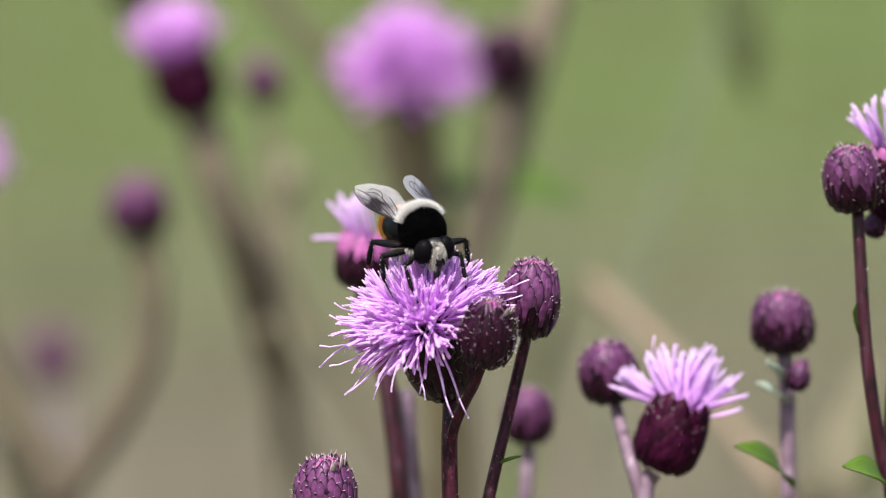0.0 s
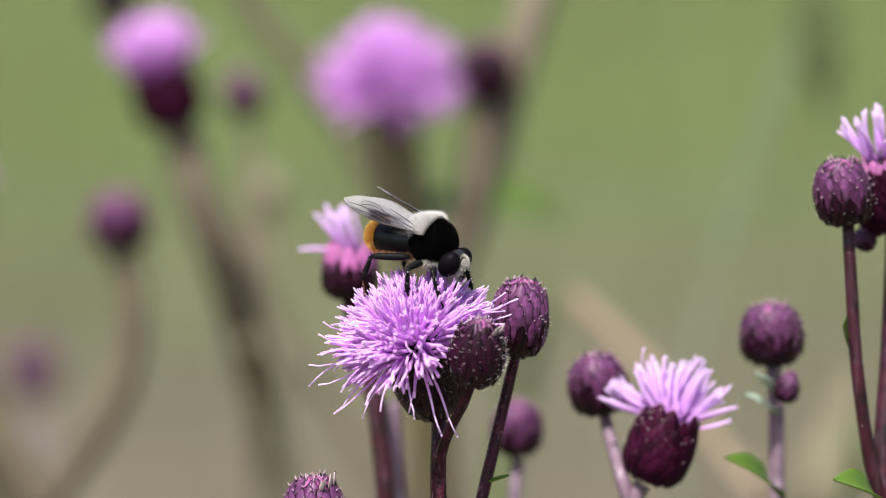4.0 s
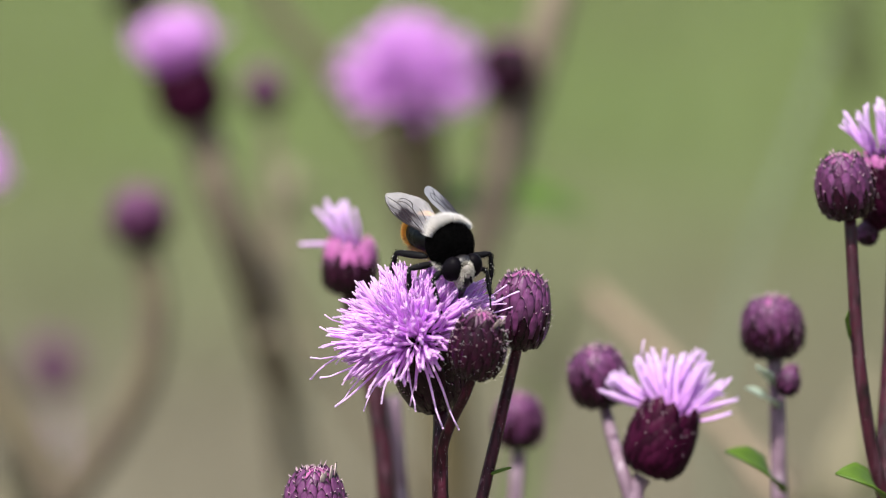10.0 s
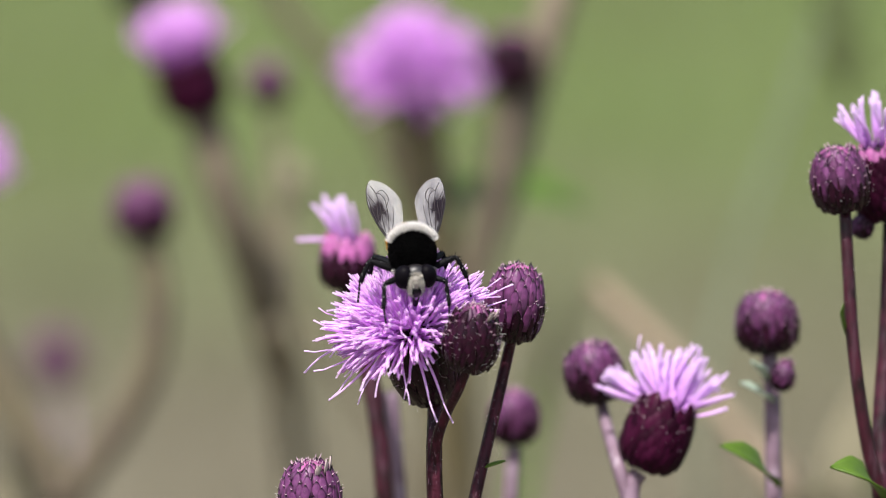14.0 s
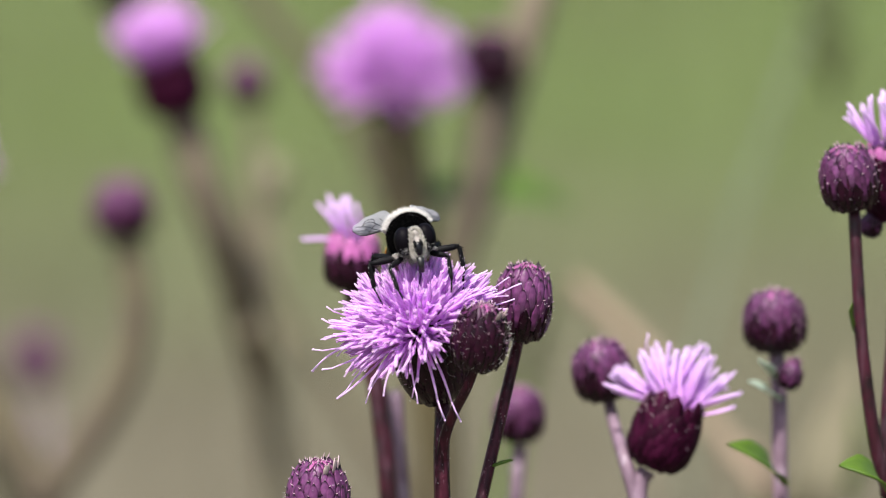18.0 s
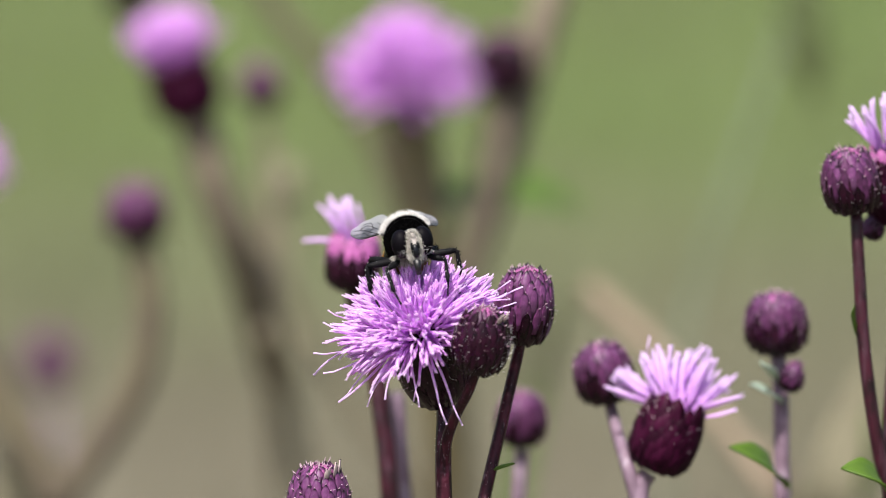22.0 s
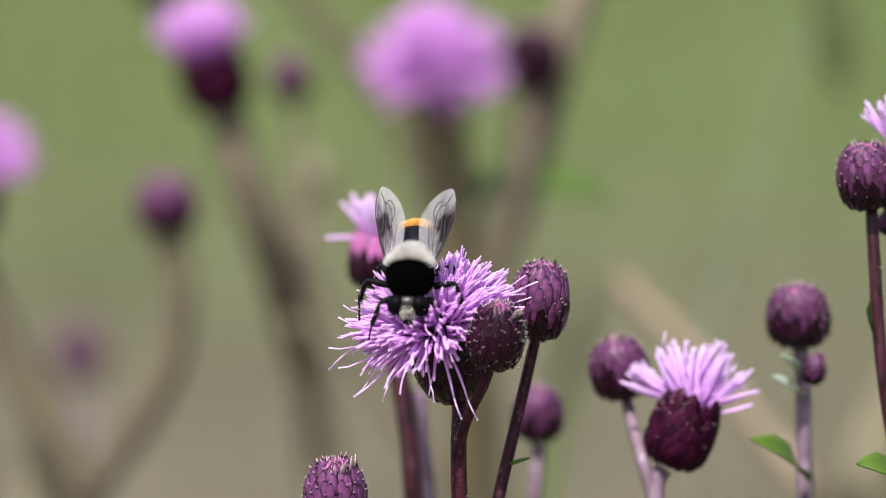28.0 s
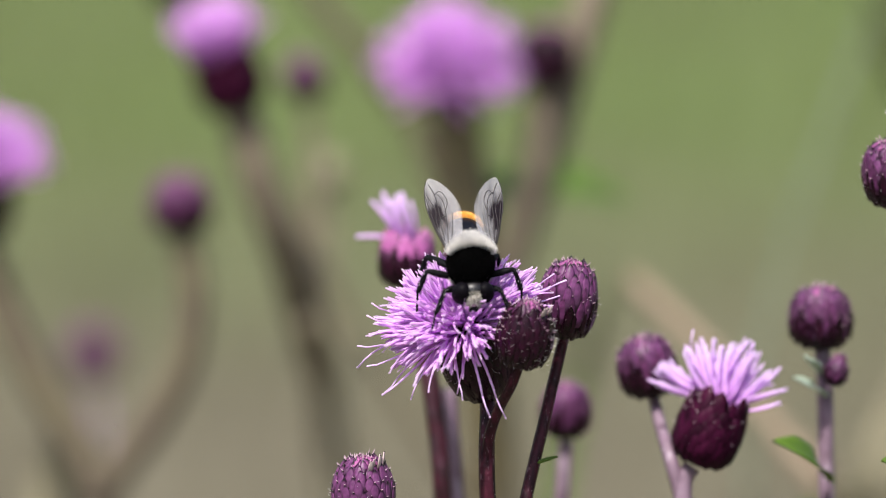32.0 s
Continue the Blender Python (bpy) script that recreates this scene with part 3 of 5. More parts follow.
def hash_of(p):
    return int(abs(p[0] * 7919 + p[1] * 104729 + p[2] * 1299709) * 1000) % 100003


def stem(parent, pts, r0, r1, material, hairy=0, name="stem", n=16, label="", ribs=0.06):
    """A ribbed stem from the top point down, in its plant's space."""
    line = smooth_line(pts, 6)
    rng = random.Random(len(line))
    ob = part(name, tube(bmesh.new(), line, (r0, r1), n, ribs), material, parent, label)
    if hairy:
        roots = []
        for _ in range(hairy):
            i = rng.randrange(min(len(line) - 1, 26))
            d = (line[i + 1] - line[i]).normalized()
            o = d.cross(Vector((rng.uniform(-1, 1), rng.uniform(-1, 1), rng.uniform(-1, 1)))).normalized()
            roots.append((line[i].lerp(line[i + 1], rng.random()) + o * r0, (o + d * rng.uniform(-1, 1)).normalized()))
        hairs("stem_hair", roots, M_HAIR, 0.00026, 0.000012, ob, rng=rng)
    return ob


def leaf(parent, pts, width, material, thick=0.00025, name="leaf", label="", normal=(0, -0.5, 0.86), waves=0.12):
    """A lance-shaped leaf with a sunk midrib, from its root to its tip."""
    line = smooth_line(pts, 7)
    bm = bmesh.new()
    nrm = Vector(normal)
    top, low = [], []
    last = len(line) - 1
    for i, p in enumerate(line):
        f = i / last
        d = (line[min(i + 1, last)] - line[max(i - 1, 0)]).normalized()
        s = d.cross(nrm).normalized()
        up = s.cross(d)
        w = width * 0.5 * (math.sin(math.pi * min(1, f * 0.93 + 0.09)) ** 0.75 + 0.02) * (1 + waves * math.sin(f * 21))
        row = [p + s * w * k + up * (abs(k) * w * 0.30 + waves * 0.4 * w * abs(k) * math.sin(f * 17 + k)) for k in (-1, -0.5, 0, 0.5, 1)]
        top.append([bm.verts.new(q) for q in row])
        low.append([bm.verts.new(q - up * thick) for q in row])
    for i in range(last):
        for k in range(4):
            bm.faces.new((top[i][k], top[i][k + 1], top[i + 1][k + 1], top[i + 1][k]))
            bm.faces.new((low[i][k + 1], low[i][k], low[i + 1][k], low[i + 1][k + 1]))
        for k, (a, b) in ((0, (0, 1)), (4, (1, 0))):
            q = (top[i][k], top[i + 1][k], low[i + 1][k], low[i][k])
            bm.faces.new(q if k == 0 else q[::-1])
    bm.faces.new([v for v in top[0]] + [v for v in low[0][::-1]])
    bm.faces.new([v for v in top[-1][::-1]] + [v for v in low[-1]])
    return part(name, bm, material, parent, label)


def plant(label, base, group="thistles in focus", name="creeping_thistle", category="thistle"):
    ob = thing(name, base, label, category, group)
    b = Vector(base)
    return ob, lambda p: Vector(p) - b


# ---- ground ----
def ground():
    bm = bmesh.new()
    bmesh.ops.create_grid(bm, x_segments=60, y_segments=60, size=600)
    ob = new("ground", mesh_of(bm, "ground", M_MEADOW))
    tagged(ob, "flat meadow ground of short green and dry grass", "ground", kind="structure")


ground()


def meadow_grass():
    rng = random.Random(11)
    vs, fs = [], []
    for _ in range(110000):
        far, way = 0.5 + 10.5 * rng.random() ** 0.62, rng.random() * 6.2832
        x, y = far * math.cos(way), 0.1 + far * math.sin(way)
        h = rng.uniform(0.04, 0.13)
        a = rng.random() * 6.283
        w = rng.uniform(0.0015, 0.004)
        dx, dy = math.cos(a), math.sin(a)
        lean = rng.uniform(0.1, 0.7) * h
        i = len(vs)
        vs += [(x - dy * w, y + dx * w, 0), (x + dy * w, y - dx * w, 0), (x + dx * lean * 0.4 + dy * w * 0.7, y + dy * lean * 0.4 - dx * w * 0.7, h * 0.6),
               (x + dx * lean * 0.4 - dy * w * 0.7, y + dy * lean * 0.4 + dx * w * 0.7, h * 0.6), (x + dx * lean, y + dy * lean, h)]
        fs += [(i, i + 1, i + 2, i + 3), (i + 3, i + 2, i + 4)]
    me = bpy.data.meshes.new("meadow_grass")
    me.from_pydata(vs, [], fs)
    me.materials.append(M_MEADOW)
    tagged(new("meadow_grass", me), "short green and straw-coloured meadow grass", "grass", kind="stuff")


meadow_grass()

# ---- the thistle that carries the hoverfly ----
T_MAIN, at = plant("flowering thistle with a lilac head, two purple buds, maroon stems", (0.006, 0.012, 0))
stem(T_MAIN, [at((0.00073, -0.00038, 0.78459)), at((0.00079, -0.00170, 0.78262)), at((0.00067, -0.00327, 0.77910)), at((0.00079, -0.00415, 0.77360)), at((0.00146, -0.00429, 0.76631)), at((0.004, 0.004, 0.70)), at((0.006, 0.010, 0.45)), at((0.006, 0.012, -0.01))], 0.00080, 0.0030, M_STEM_GLINTS, 150)
stem(T_MAIN, [at((0.00899, 0.00250, 0.79001)), at((0.00838, 0.00208, 0.78735)), at((0.00695, 0.00015, 0.78151)), at((0.00536, -0.00188, 0.77509)), at((0.00401, -0.00381, 0.76930)), at((0.00188, -0.00505, 0.76151))], 0.00058, 0.0007, M_STEM_GLINTS, 110)
stem(T_MAIN, [at((0.00411, -0.00978, 0.78919)), at((0.0033, -0.0090, 0.78690)), at((0.0020, -0.0061, 0.78380)), at((0.0010, -0.0043, 0.78060)), at((0.0007, -0.0037, 0.77750))], 0.00050, 0.00060, M_STEM_GLINTS, 60, name="stalk")
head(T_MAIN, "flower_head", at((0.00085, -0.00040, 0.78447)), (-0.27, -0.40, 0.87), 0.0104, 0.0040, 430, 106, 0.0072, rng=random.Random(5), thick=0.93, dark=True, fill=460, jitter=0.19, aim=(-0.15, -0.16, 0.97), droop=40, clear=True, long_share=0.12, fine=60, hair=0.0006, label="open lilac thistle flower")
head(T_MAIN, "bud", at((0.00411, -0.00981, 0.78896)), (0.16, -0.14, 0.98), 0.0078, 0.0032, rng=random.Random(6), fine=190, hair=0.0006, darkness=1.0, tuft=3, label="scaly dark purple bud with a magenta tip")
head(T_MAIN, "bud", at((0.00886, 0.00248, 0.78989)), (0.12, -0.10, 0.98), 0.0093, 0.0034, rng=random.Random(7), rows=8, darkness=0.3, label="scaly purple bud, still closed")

leaf(T_MAIN, [at((0.00596, -0.00158, 0.77702)), at((0.00669, -0.00203, 0.77736)), at((0.00741, -0.00248, 0.77770)), at((0.00825, -0.00293, 0.77804))], 0.0004, M_LEAF_FAR, label="tiny pointed green leaf", waves=0.05)

T_LOW, at = plant("low thistle bud of purple scales on a short stem", (-0.012, 0.008, 0))
head(T_LOW, "bud", at((-0.01254, -0.00460, 0.77073)), (-0.03, -0.08, 0.99), 0.0080, 0.0036, rng=random.Random(8), tuft=5, darkness=0.1)
stem(T_LOW, [at((-0.01254, -0.00458, 0.77084)), at((-0.01236, -0.00526, 0.76654)), at((-0.0115, 0.004, 0.70)), at((-0.012, 0.008, -0.01))], 0.0007, 0.0028, M_STEM)

T_BACK, at = plant("half-open thistle flower with a few lilac florets behind the main head", (-0.004, 0.035, 0))
head(T_BACK, "flower_head", at((-0.00936, 0.03191, 0.79027)), (0.06, -0.05, 1.0), 0.0056, 0.0034, 20, 20, 0.0056, rng=random.Random(9), long_share=0.0, lean=0.15, fine=False, jitter=0.03, gather=0.4, aim=(-0.30, 0, 0.95), pink=2, darkness=0.7, straight=True, thick=1.35, tone=FLORETS_PALE, stray=(-0.98, 0, 0.12))
stem(T_BACK, [at((-0.00923, 0.03191, 0.79027)), at((-0.00754, 0.03101, 0.78462)), at((-0.00598, 0.02979, 0.77691)), at((-0.00494, 0.02814, 0.76651)), at((-0.00471, 0.02987, 0.75824)), at((-0.004, 0.035, 0.5)), at((-0.004, 0.035, -0.01))], 0.0010, 0.0028, M_STEM)
stem(T_BACK, [at((-0.00449, 0.03746, 0.77742)), at((-0.00409, 0.03643, 0.77090)), at((-0.00357, 0.03530, 0.76372)), at((-0.00407, 0.03082, 0.75465))], 0.0010, 0.0011, M_STEM_PALE)

T_RIGHT, at = plant("thistle with ragged lilac flower, dark scaly cup and round bud", (0.024, 0.02, 0))
head(T_RIGHT, "flower_head", at((0.02388, 0.01390, 0.77260)), (0.35, 0.08, 0.94), 0.0080, 0.0038, 74, 84, 0.0063, rng=random.Random(10), long_share=0.12, lean=0.15, fine=False, cup=True, thick=1.12, behind=True, rows=10, dome=True, jitter=0.17, gather=0.6, aim=(-0.05, 0.1, 0.98), tone=FLORETS_PALE)
head(T_RIGHT, "bud", at((0.01925, 0.02200, 0.77884)), (-0.16, -0.06, 0.98), 0.0075, 0.0036, rng=random.Random(11), fine=False)
stem(T_RIGHT, [at((0.02350, 0.01392, 0.77259)), at((0.02262, 0.01368, 0.77110)), at((0.02256, 0.01299, 0.76674)), at((0.02301, 0.01337, 0.75954)), at((0.024, 0.018, 0.5)), at((0.024, 0.02, -0.01))], 0.0010, 0.0028, M_STEM_PALE)
stem(T_RIGHT, [at((0.01950, 0.02200, 0.77884)), at((0.02012, 0.01950, 0.77635)), at((0.02104, 0.01408, 0.77359)), at((0.02249, 0.01329, 0.76861))], 0.00062, 0.0008, M_STEM_PALE)

T_SMALL, at = plant("small blurred thistle bud on a thin mauve stem", (0.010, 0.045, 0))
head(T_SMALL, "bud", at((0.00992, 0.04383, 0.76964)), (0.05, -0.05, 1), 0.0070, 0.0033, rng=random.Random(12), fine=False)
stem(T_SMALL, [at((0.01019, 0.04378, 0.76938)), at((0.00985, 0.04316, 0.76540)), at((0.00948, 0.04357, 0.75845)), at((0.010, 0.045, 0.5)), at((0.010, 0.045, -0.01))], 0.0008, 0.0025, M_STEM_PALE)

T_ROUND, at = plant("round thistle bud on a mauve stem with a tiny side bud", (0.037, 0.03, 0))
T_ROUND_AT = (T_ROUND, at)
head(T_ROUND, "bud", at((0.03859, 0.02483, 0.78397)), (-0.02, -0.05, 1), 0.0076, 0.0039, rng=random.Random(13), fine=False)
head(T_ROUND, "bud", at((0.03963, 0.02123, 0.78042)), (0.25, -0.05, 0.9), 0.0034, 0.0016, rng=random.Random(14), fine=False, rows=4, label="tiny mauve side bud")
stem(T_ROUND, [at((0.03879, 0.02486, 0.78416)), at((0.03911, 0.02410, 0.77934)), at((0.03917, 0.02310, 0.77300)), at((0.03930, 0.02209, 0.76666)), at((0.037, 0.03, 0.5)), at((0.037, 0.03, -0.01))], 0.00085, 0.0028, M_STEM_PALE)
leaf(T_ROUND, [at((0.03931, 0.01958, 0.76995)), at((0.03760, 0.01690, 0.77240)), at((0.03525, 0.01526, 0.77450)), at((0.03262, 0.01440, 0.77560))], 0.0034, M_LEAF, label="green lance-shaped leaf", waves=0.04)
leaf(T_ROUND, [at((0.03917, 0.02398, 0.77858)), at((0.03791, 0.02119, 0.78017)), at((0.03651, 0.01982, 0.78108)), at((0.03513, 0.01845, 0.78199))], 0.0017, M_LEAF_PALE, label="small pale leaf")

T_TALL, at = plant("tall thistle with purple bud and flower on maroon stems", (0.047, 0.02, 0))
head(T_TALL, "bud", at((0.04530, 0.00955, 0.80255)), (-0.16, -0.08, 0.97), 0.0078, 0.0034, rng=random.Random(15))
head(T_TALL, "flower_head", at((0.05090, 0.01533, 0.80068)), (-0.20, 0.0, 0.98), 0.0088, 0.0036, 22, 44, 0.0058, rng=random.Random(16), lean=0.15, fine=False, jitter=0.05, straight=True, gather=0.45, aim=(-0.28, 0, 0.96), pink=1, cup=True, thick=1.5, tone=FLORETS_PALE)
head(T_TALL, "bud", at((0.04733, 0.01506, 0.79894)), (0.35, -0.05, 0.9), 0.0030, 0.0015, rng=random.Random(17), fine=False, rows=4, label="tiny mauve side bud")
stem(T_TALL, [at((0.04536, 0.00957, 0.80267)), at((0.04573, 0.00855, 0.79620)), at((0.04629, 0.00719, 0.78766)), at((0.04793, 0.00702, 0.77698)), at((0.04951, 0.00760, 0.77102)), at((0.05030, 0.00791, 0.76342)), at((0.047, 0.02, 0.5)), at((0.047, 0.02, -0.01))], 0.00064, 0.0030, M_STEM, 120)
stem(T_TALL, [at((0.05096, 0.01533, 0.80068)), at((0.05084, 0.01466, 0.79647)), at((0.05046, 0.01329, 0.78781)), at((0.04967, 0.01025, 0.77822)), at((0.04958, 0.00762, 0.77114))], 0.0008, 0.0010, M_STEM)
leaf(T_TALL, [at((0.04943, 0.00570, 0.77182)), at((0.04787, 0.00301, 0.77404)), at((0.04583, 0.00125, 0.77567)), at((0.04328, 0.00032, 0.77624))], 0.0040, M_LEAF, label="green lance-shaped leaf", waves=0.04)

leaf(T_TALL, [at((0.04565, 0.00850, 0.78931)), at((0.04517, 0.00700, 0.79083)), at((0.04487, 0.00600, 0.79213)), at((0.04488, 0.00500, 0.79336))], 0.0005, M_LEAF_FAR, label="tiny pointed green leaf", waves=0.05)
leaf(T_ROUND_AT[0], [T_ROUND_AT[1]((0.03875, 0.02400, 0.78119)), T_ROUND_AT[1]((0.03760, 0.02100, 0.78286)), T_ROUND_AT[1]((0.03692, 0.01900, 0.78388)), T_ROUND_AT[1]((0.03634, 0.01800, 0.78439))], 0.0016, M_LEAF_PALE, label="small pale leaf")

# ---- thistles further back ----
BACK = "thistles behind"
T_PAIR, at = plant("blurred thistle with lilac flower, round bud and brown stems", (-0.035, 0.22, 0), BACK)
head(T_PAIR, "flower_head", at((-0.03742, 0.18974, 0.79090)), (-0.27, -0.14, 0.95), 0.0092, 0.0055, 150, 40, 0.0072, rng=random.Random(18), fine=False, tone=FLORETS_DEEP, thick=1.5, dome=True, cup=True)
head(T_PAIR, "bud", at((-0.02913, 0.24080, 0.78590)), (-0.1, -0.05, 1), 0.0080, 0.0036, rng=random.Random(19), fine=False)
stem(T_PAIR, [at((-0.03742, 0.18974, 0.79090)), at((-0.03640, 0.19020, 0.78790)), at((-0.03418, 0.19100, 0.77945)), at((-0.03099, 0.19500, 0.76920)), at((-0.02854, 0.20500, 0.75775)), at((-0.02711, 0.23000, 0.74405)), at((-0.02869, 0.32000, 0.71762)), at((-0.01, 0.55, 0.40)), at((-0.01, 0.57, -0.01))], 0.0029, 0.0024, M_STEM_TAN)
stem(T_PAIR, [at((-0.02904, 0.24080, 0.78590)), at((-0.02781, 0.23417, 0.77606)), at((-0.02703, 0.21762, 0.76744)), at((-0.02745, 0.19540, 0.75498))], 0.0010, 0.0014, M_STEM_BROWN)

T_LEFT, at = plant("blurred thistle with purple buds and lilac flower on forking stems", (-0.065, 0.20, 0), BACK)
stem(T_LEFT, [at((-0.04579, 0.18791, 0.77163)), at((-0.04424, 0.18663, 0.76355)), at((-0.04562, 0.18502, 0.75335)), at((-0.05078, 0.18340, 0.74315)), at((-0.05715, 0.18192, 0.73380)), at((-0.05973, 0.18017, 0.72275)), at((-0.065, 0.20, 0.45)), at((-0.065, 0.20, -0.01))], 0.0023, 0.0046, M_STEM_BROWN)
stem(T_LEFT, [at((-0.07694, 0.18790, 0.77154)), at((-0.07281, 0.18609, 0.76015)), at((-0.06791, 0.18448, 0.74995)), at((-0.06231, 0.18300, 0.74060)), at((-0.05801, 0.18165, 0.73210))], 0.0024, 0.0030, M_STEM_BROWN)
head(T_LEFT, "bud", at((-0.04596, 0.18795, 0.77188)), (-0.06, -0.05, 1), 0.0100, 0.0050, rng=random.Random(20), fine=False)
head(T_LEFT, "flower_head", at((-0.07694, 0.18792, 0.77171)), (0.10, -0.2, 0.97), 0.0100, 0.0050, 170, 66, 0.0084, rng=random.Random(21), fine=False, tone=FLORETS_DEEP, thick=1.5, dome=True, dark=True)
head(T_LEFT, "bud", at((-0.08090, 0.41049, 0.70669)), (0.0, -0.05, 1), 0.0120, 0.0058, rng=random.Random(22), fine=False)
stem(T_LEFT, [at((-0.08090, 0.41049, 0.70669)), at((-0.07767, 0.38941, 0.70143)), at((-0.06529, 0.24998, 0.71605)), at((-0.05974, 0.18212, 0.72229))], 0.0008, 0.0014, M_STEM_PALE)

T_TOP, at = plant("blurred thistle with a large lilac flower and purple bud", (0.0, 0.24, 0), BACK)
head(T_TOP, "flower_head", at((-0.00468, 0.19600, 0.79073)), (-0.08, -0.55, 0.83), 0.0082, 0.0050, 330, 118, 0.0080, rng=random.Random(23), fine=False, tone=FLORETS_DEEP, thick=1.6, dome=True, dark=True, aim=(0.05, -0.1, 0.98), fill=120)
head(T_TOP, "bud", at((0.00919, 0.19645, 0.79356)), (0.05, -0.1, 1), 0.0105, 0.0050, rng=random.Random(24), fine=False, dark=True)
stem(T_TOP, [at((-0.00468, 0.19600, 0.79073)), at((-0.00313, 0.19527, 0.77971)), at((-0.00192, 0.19718, 0.76620)), at((0.00009, 0.19977, 0.75061)), at((0.00143, 0.20597, 0.72582)), at((0.003, 0.24, 0.45)), at((0.0, 0.24, -0.01))], 0.0035, 0.0050, M_STEM_OLIVE)
stem(T_TOP, [at((0.00919, 0.19645, 0.79356)), at((0.00834, 0.19608, 0.78486)), at((0.00575, 0.19616, 0.77255)), at((0.00053, 0.20032, 0.75409))], 0.0022, 0.0030, M_STEM_TAN)
stem(T_TOP, [at((0.01975, 0.20524, 0.81714)), at((0.01608, 0.20333, 0.80505)), at((0.01189, 0.20100, 0.79037)), at((0.00839, 0.19909, 0.77829)), at((0.00053, 0.20060, 0.75583))], 0.0027, 0.0028, M_STEM_TAN)
leaf(T_TOP, [at((0.00141, 0.20400, 0.77563)), at((0.00770, 0.21500, 0.77529)), at((0.01457, 0.22200, 0.77455)), at((0.02333, 0.22600, 0.77131))], 0.0090, M_LEAF_FAR, label="blurred green leaf", normal=(0.1, -0.6, 0.8))

T_STALK, at = plant("blurred bare brown thistle stalk with a small dark bud", (0.0, 0.32, 0), BACK)
stem(T_STALK, [at((-0.03237, 0.25463, 0.80931)), at((-0.02673, 0.25316, 0.80002)), at((-0.01920, 0.25183, 0.79165)), at((-0.01076, 0.25190, 0.77931)), at((-0.00512, 0.25221, 0.76207)), at((-0.00134, 0.25297, 0.73490)), at((0.006, 0.32, 0.4)), at((0.0, 0.32, -0.01))], 0.0016, 0.0034, M_STEM_BROWN)
head(T_STALK, "bud", at((-0.05266, 0.27309, 0.79800)), (-0.1, 0, 1), 0.0090, 0.0042, rng=random.Random(25), fine=False, dark=True)
stem(T_STALK, [at((-0.05266, 0.27309, 0.79800)), at((-0.04685, 0.27157, 0.78844)), at((-0.03513, 0.26641, 0.76865)), at((-0.02153, 0.25938, 0.74344)), at((-0.00182, 0.25389, 0.71518))], 0.0008, 0.0012, M_STEM_BROWN)

DRY, at = plant("pale dried thistle head on a thin blurred stalk", (-0.02, 0.30, 0), BACK)
head(DRY, "dry_head", at((-0.02730, 0.26816, 0.76693)), (0.05, -0.1, 1), 0.0075, 0.0042, rng=random.Random(31), fine=False, rows=5, pieces=False)
DRY.children[0].data.materials[0] = M_SEED
stem(DRY, [at((-0.02730, 0.26816, 0.76693)), at((-0.02652, 0.26657, 0.75689)), at((-0.02555, 0.26400, 0.74064)), at((-0.02562, 0.26172, 0.71344)), at((-0.025, 0.30, 0.4)), at((-0.02, 0.30, -0.01))], 0.0010, 0.0020, M_SEED)

STRAW, at = plant("pale dry grass stalk leaning behind the thistles", (0.075, 0.20, 0), "dry grass", "dry_grass_stalk", "grass")
stem(STRAW, [at((0.02343, 0.21156, 0.76115)), at((0.02902, 0.20777, 0.75636)), at((0.03769, 0.20244, 0.74831)), at((0.04772, 0.19266, 0.73771)), at((0.05517, 0.18613, 0.72845)), at((0.06201, 0.18326, 0.71670)), at((0.080, 0.20, 0.5)), at((0.075, 0.20, -0.01))], 0.0016, 0.0026, M_STRAW)

for x, y, z in ((0.03769, 0.20244, 0.74831), (0.05517, 0.18613, 0.72845)):
    part("node", blob(bmesh.new(), at((x, y, z)), (0.0023, 0.0023, 0.0018), 12, 8), M_STRAW, STRAW)
leaf(STRAW, [at((0.05517, 0.18613, 0.72845)), at((0.0530, 0.184, 0.7345)), at((0.0500, 0.182, 0.7400)), at((0.0465, 0.180, 0.7420))], 0.003, M_STRAW, label="dry curled leaf")

BLADE, at = plant("blurred dark grass panicle nodding over the meadow", (0.07, 0.27, 0), "dry grass", "grass_stalk", "grass")
stem(BLADE, [at((0.05111, 0.27452, 0.80708)), at((0.05169, 0.27505, 0.81043)), at((0.04994, 0.27490, 0.80947)), at((0.04849, 0.27354, 0.80087)), at((0.04511, 0.27172, 0.78940)), at((0.04075, 0.26960, 0.77601)), at((0.03349, 0.26612, 0.75403)), at((0.02865, 0.26128, 0.72343)), at((0.05, 0.27, 0.5)), at((0.07, 0.27, -0.01))], 0.0006, 0.0014, M_THREAD)
leaf(BLADE, [at((0.04994, 0.27475, 0.80852)), at((0.05058, 0.27139, 0.80011)), at((0.05147, 0.26904, 0.79164)), at((0.05270, 0.26853, 0.78200))], 0.0075, M_PANICLE, name="panicle", normal=(0, -1, 0.1), waves=0.3)

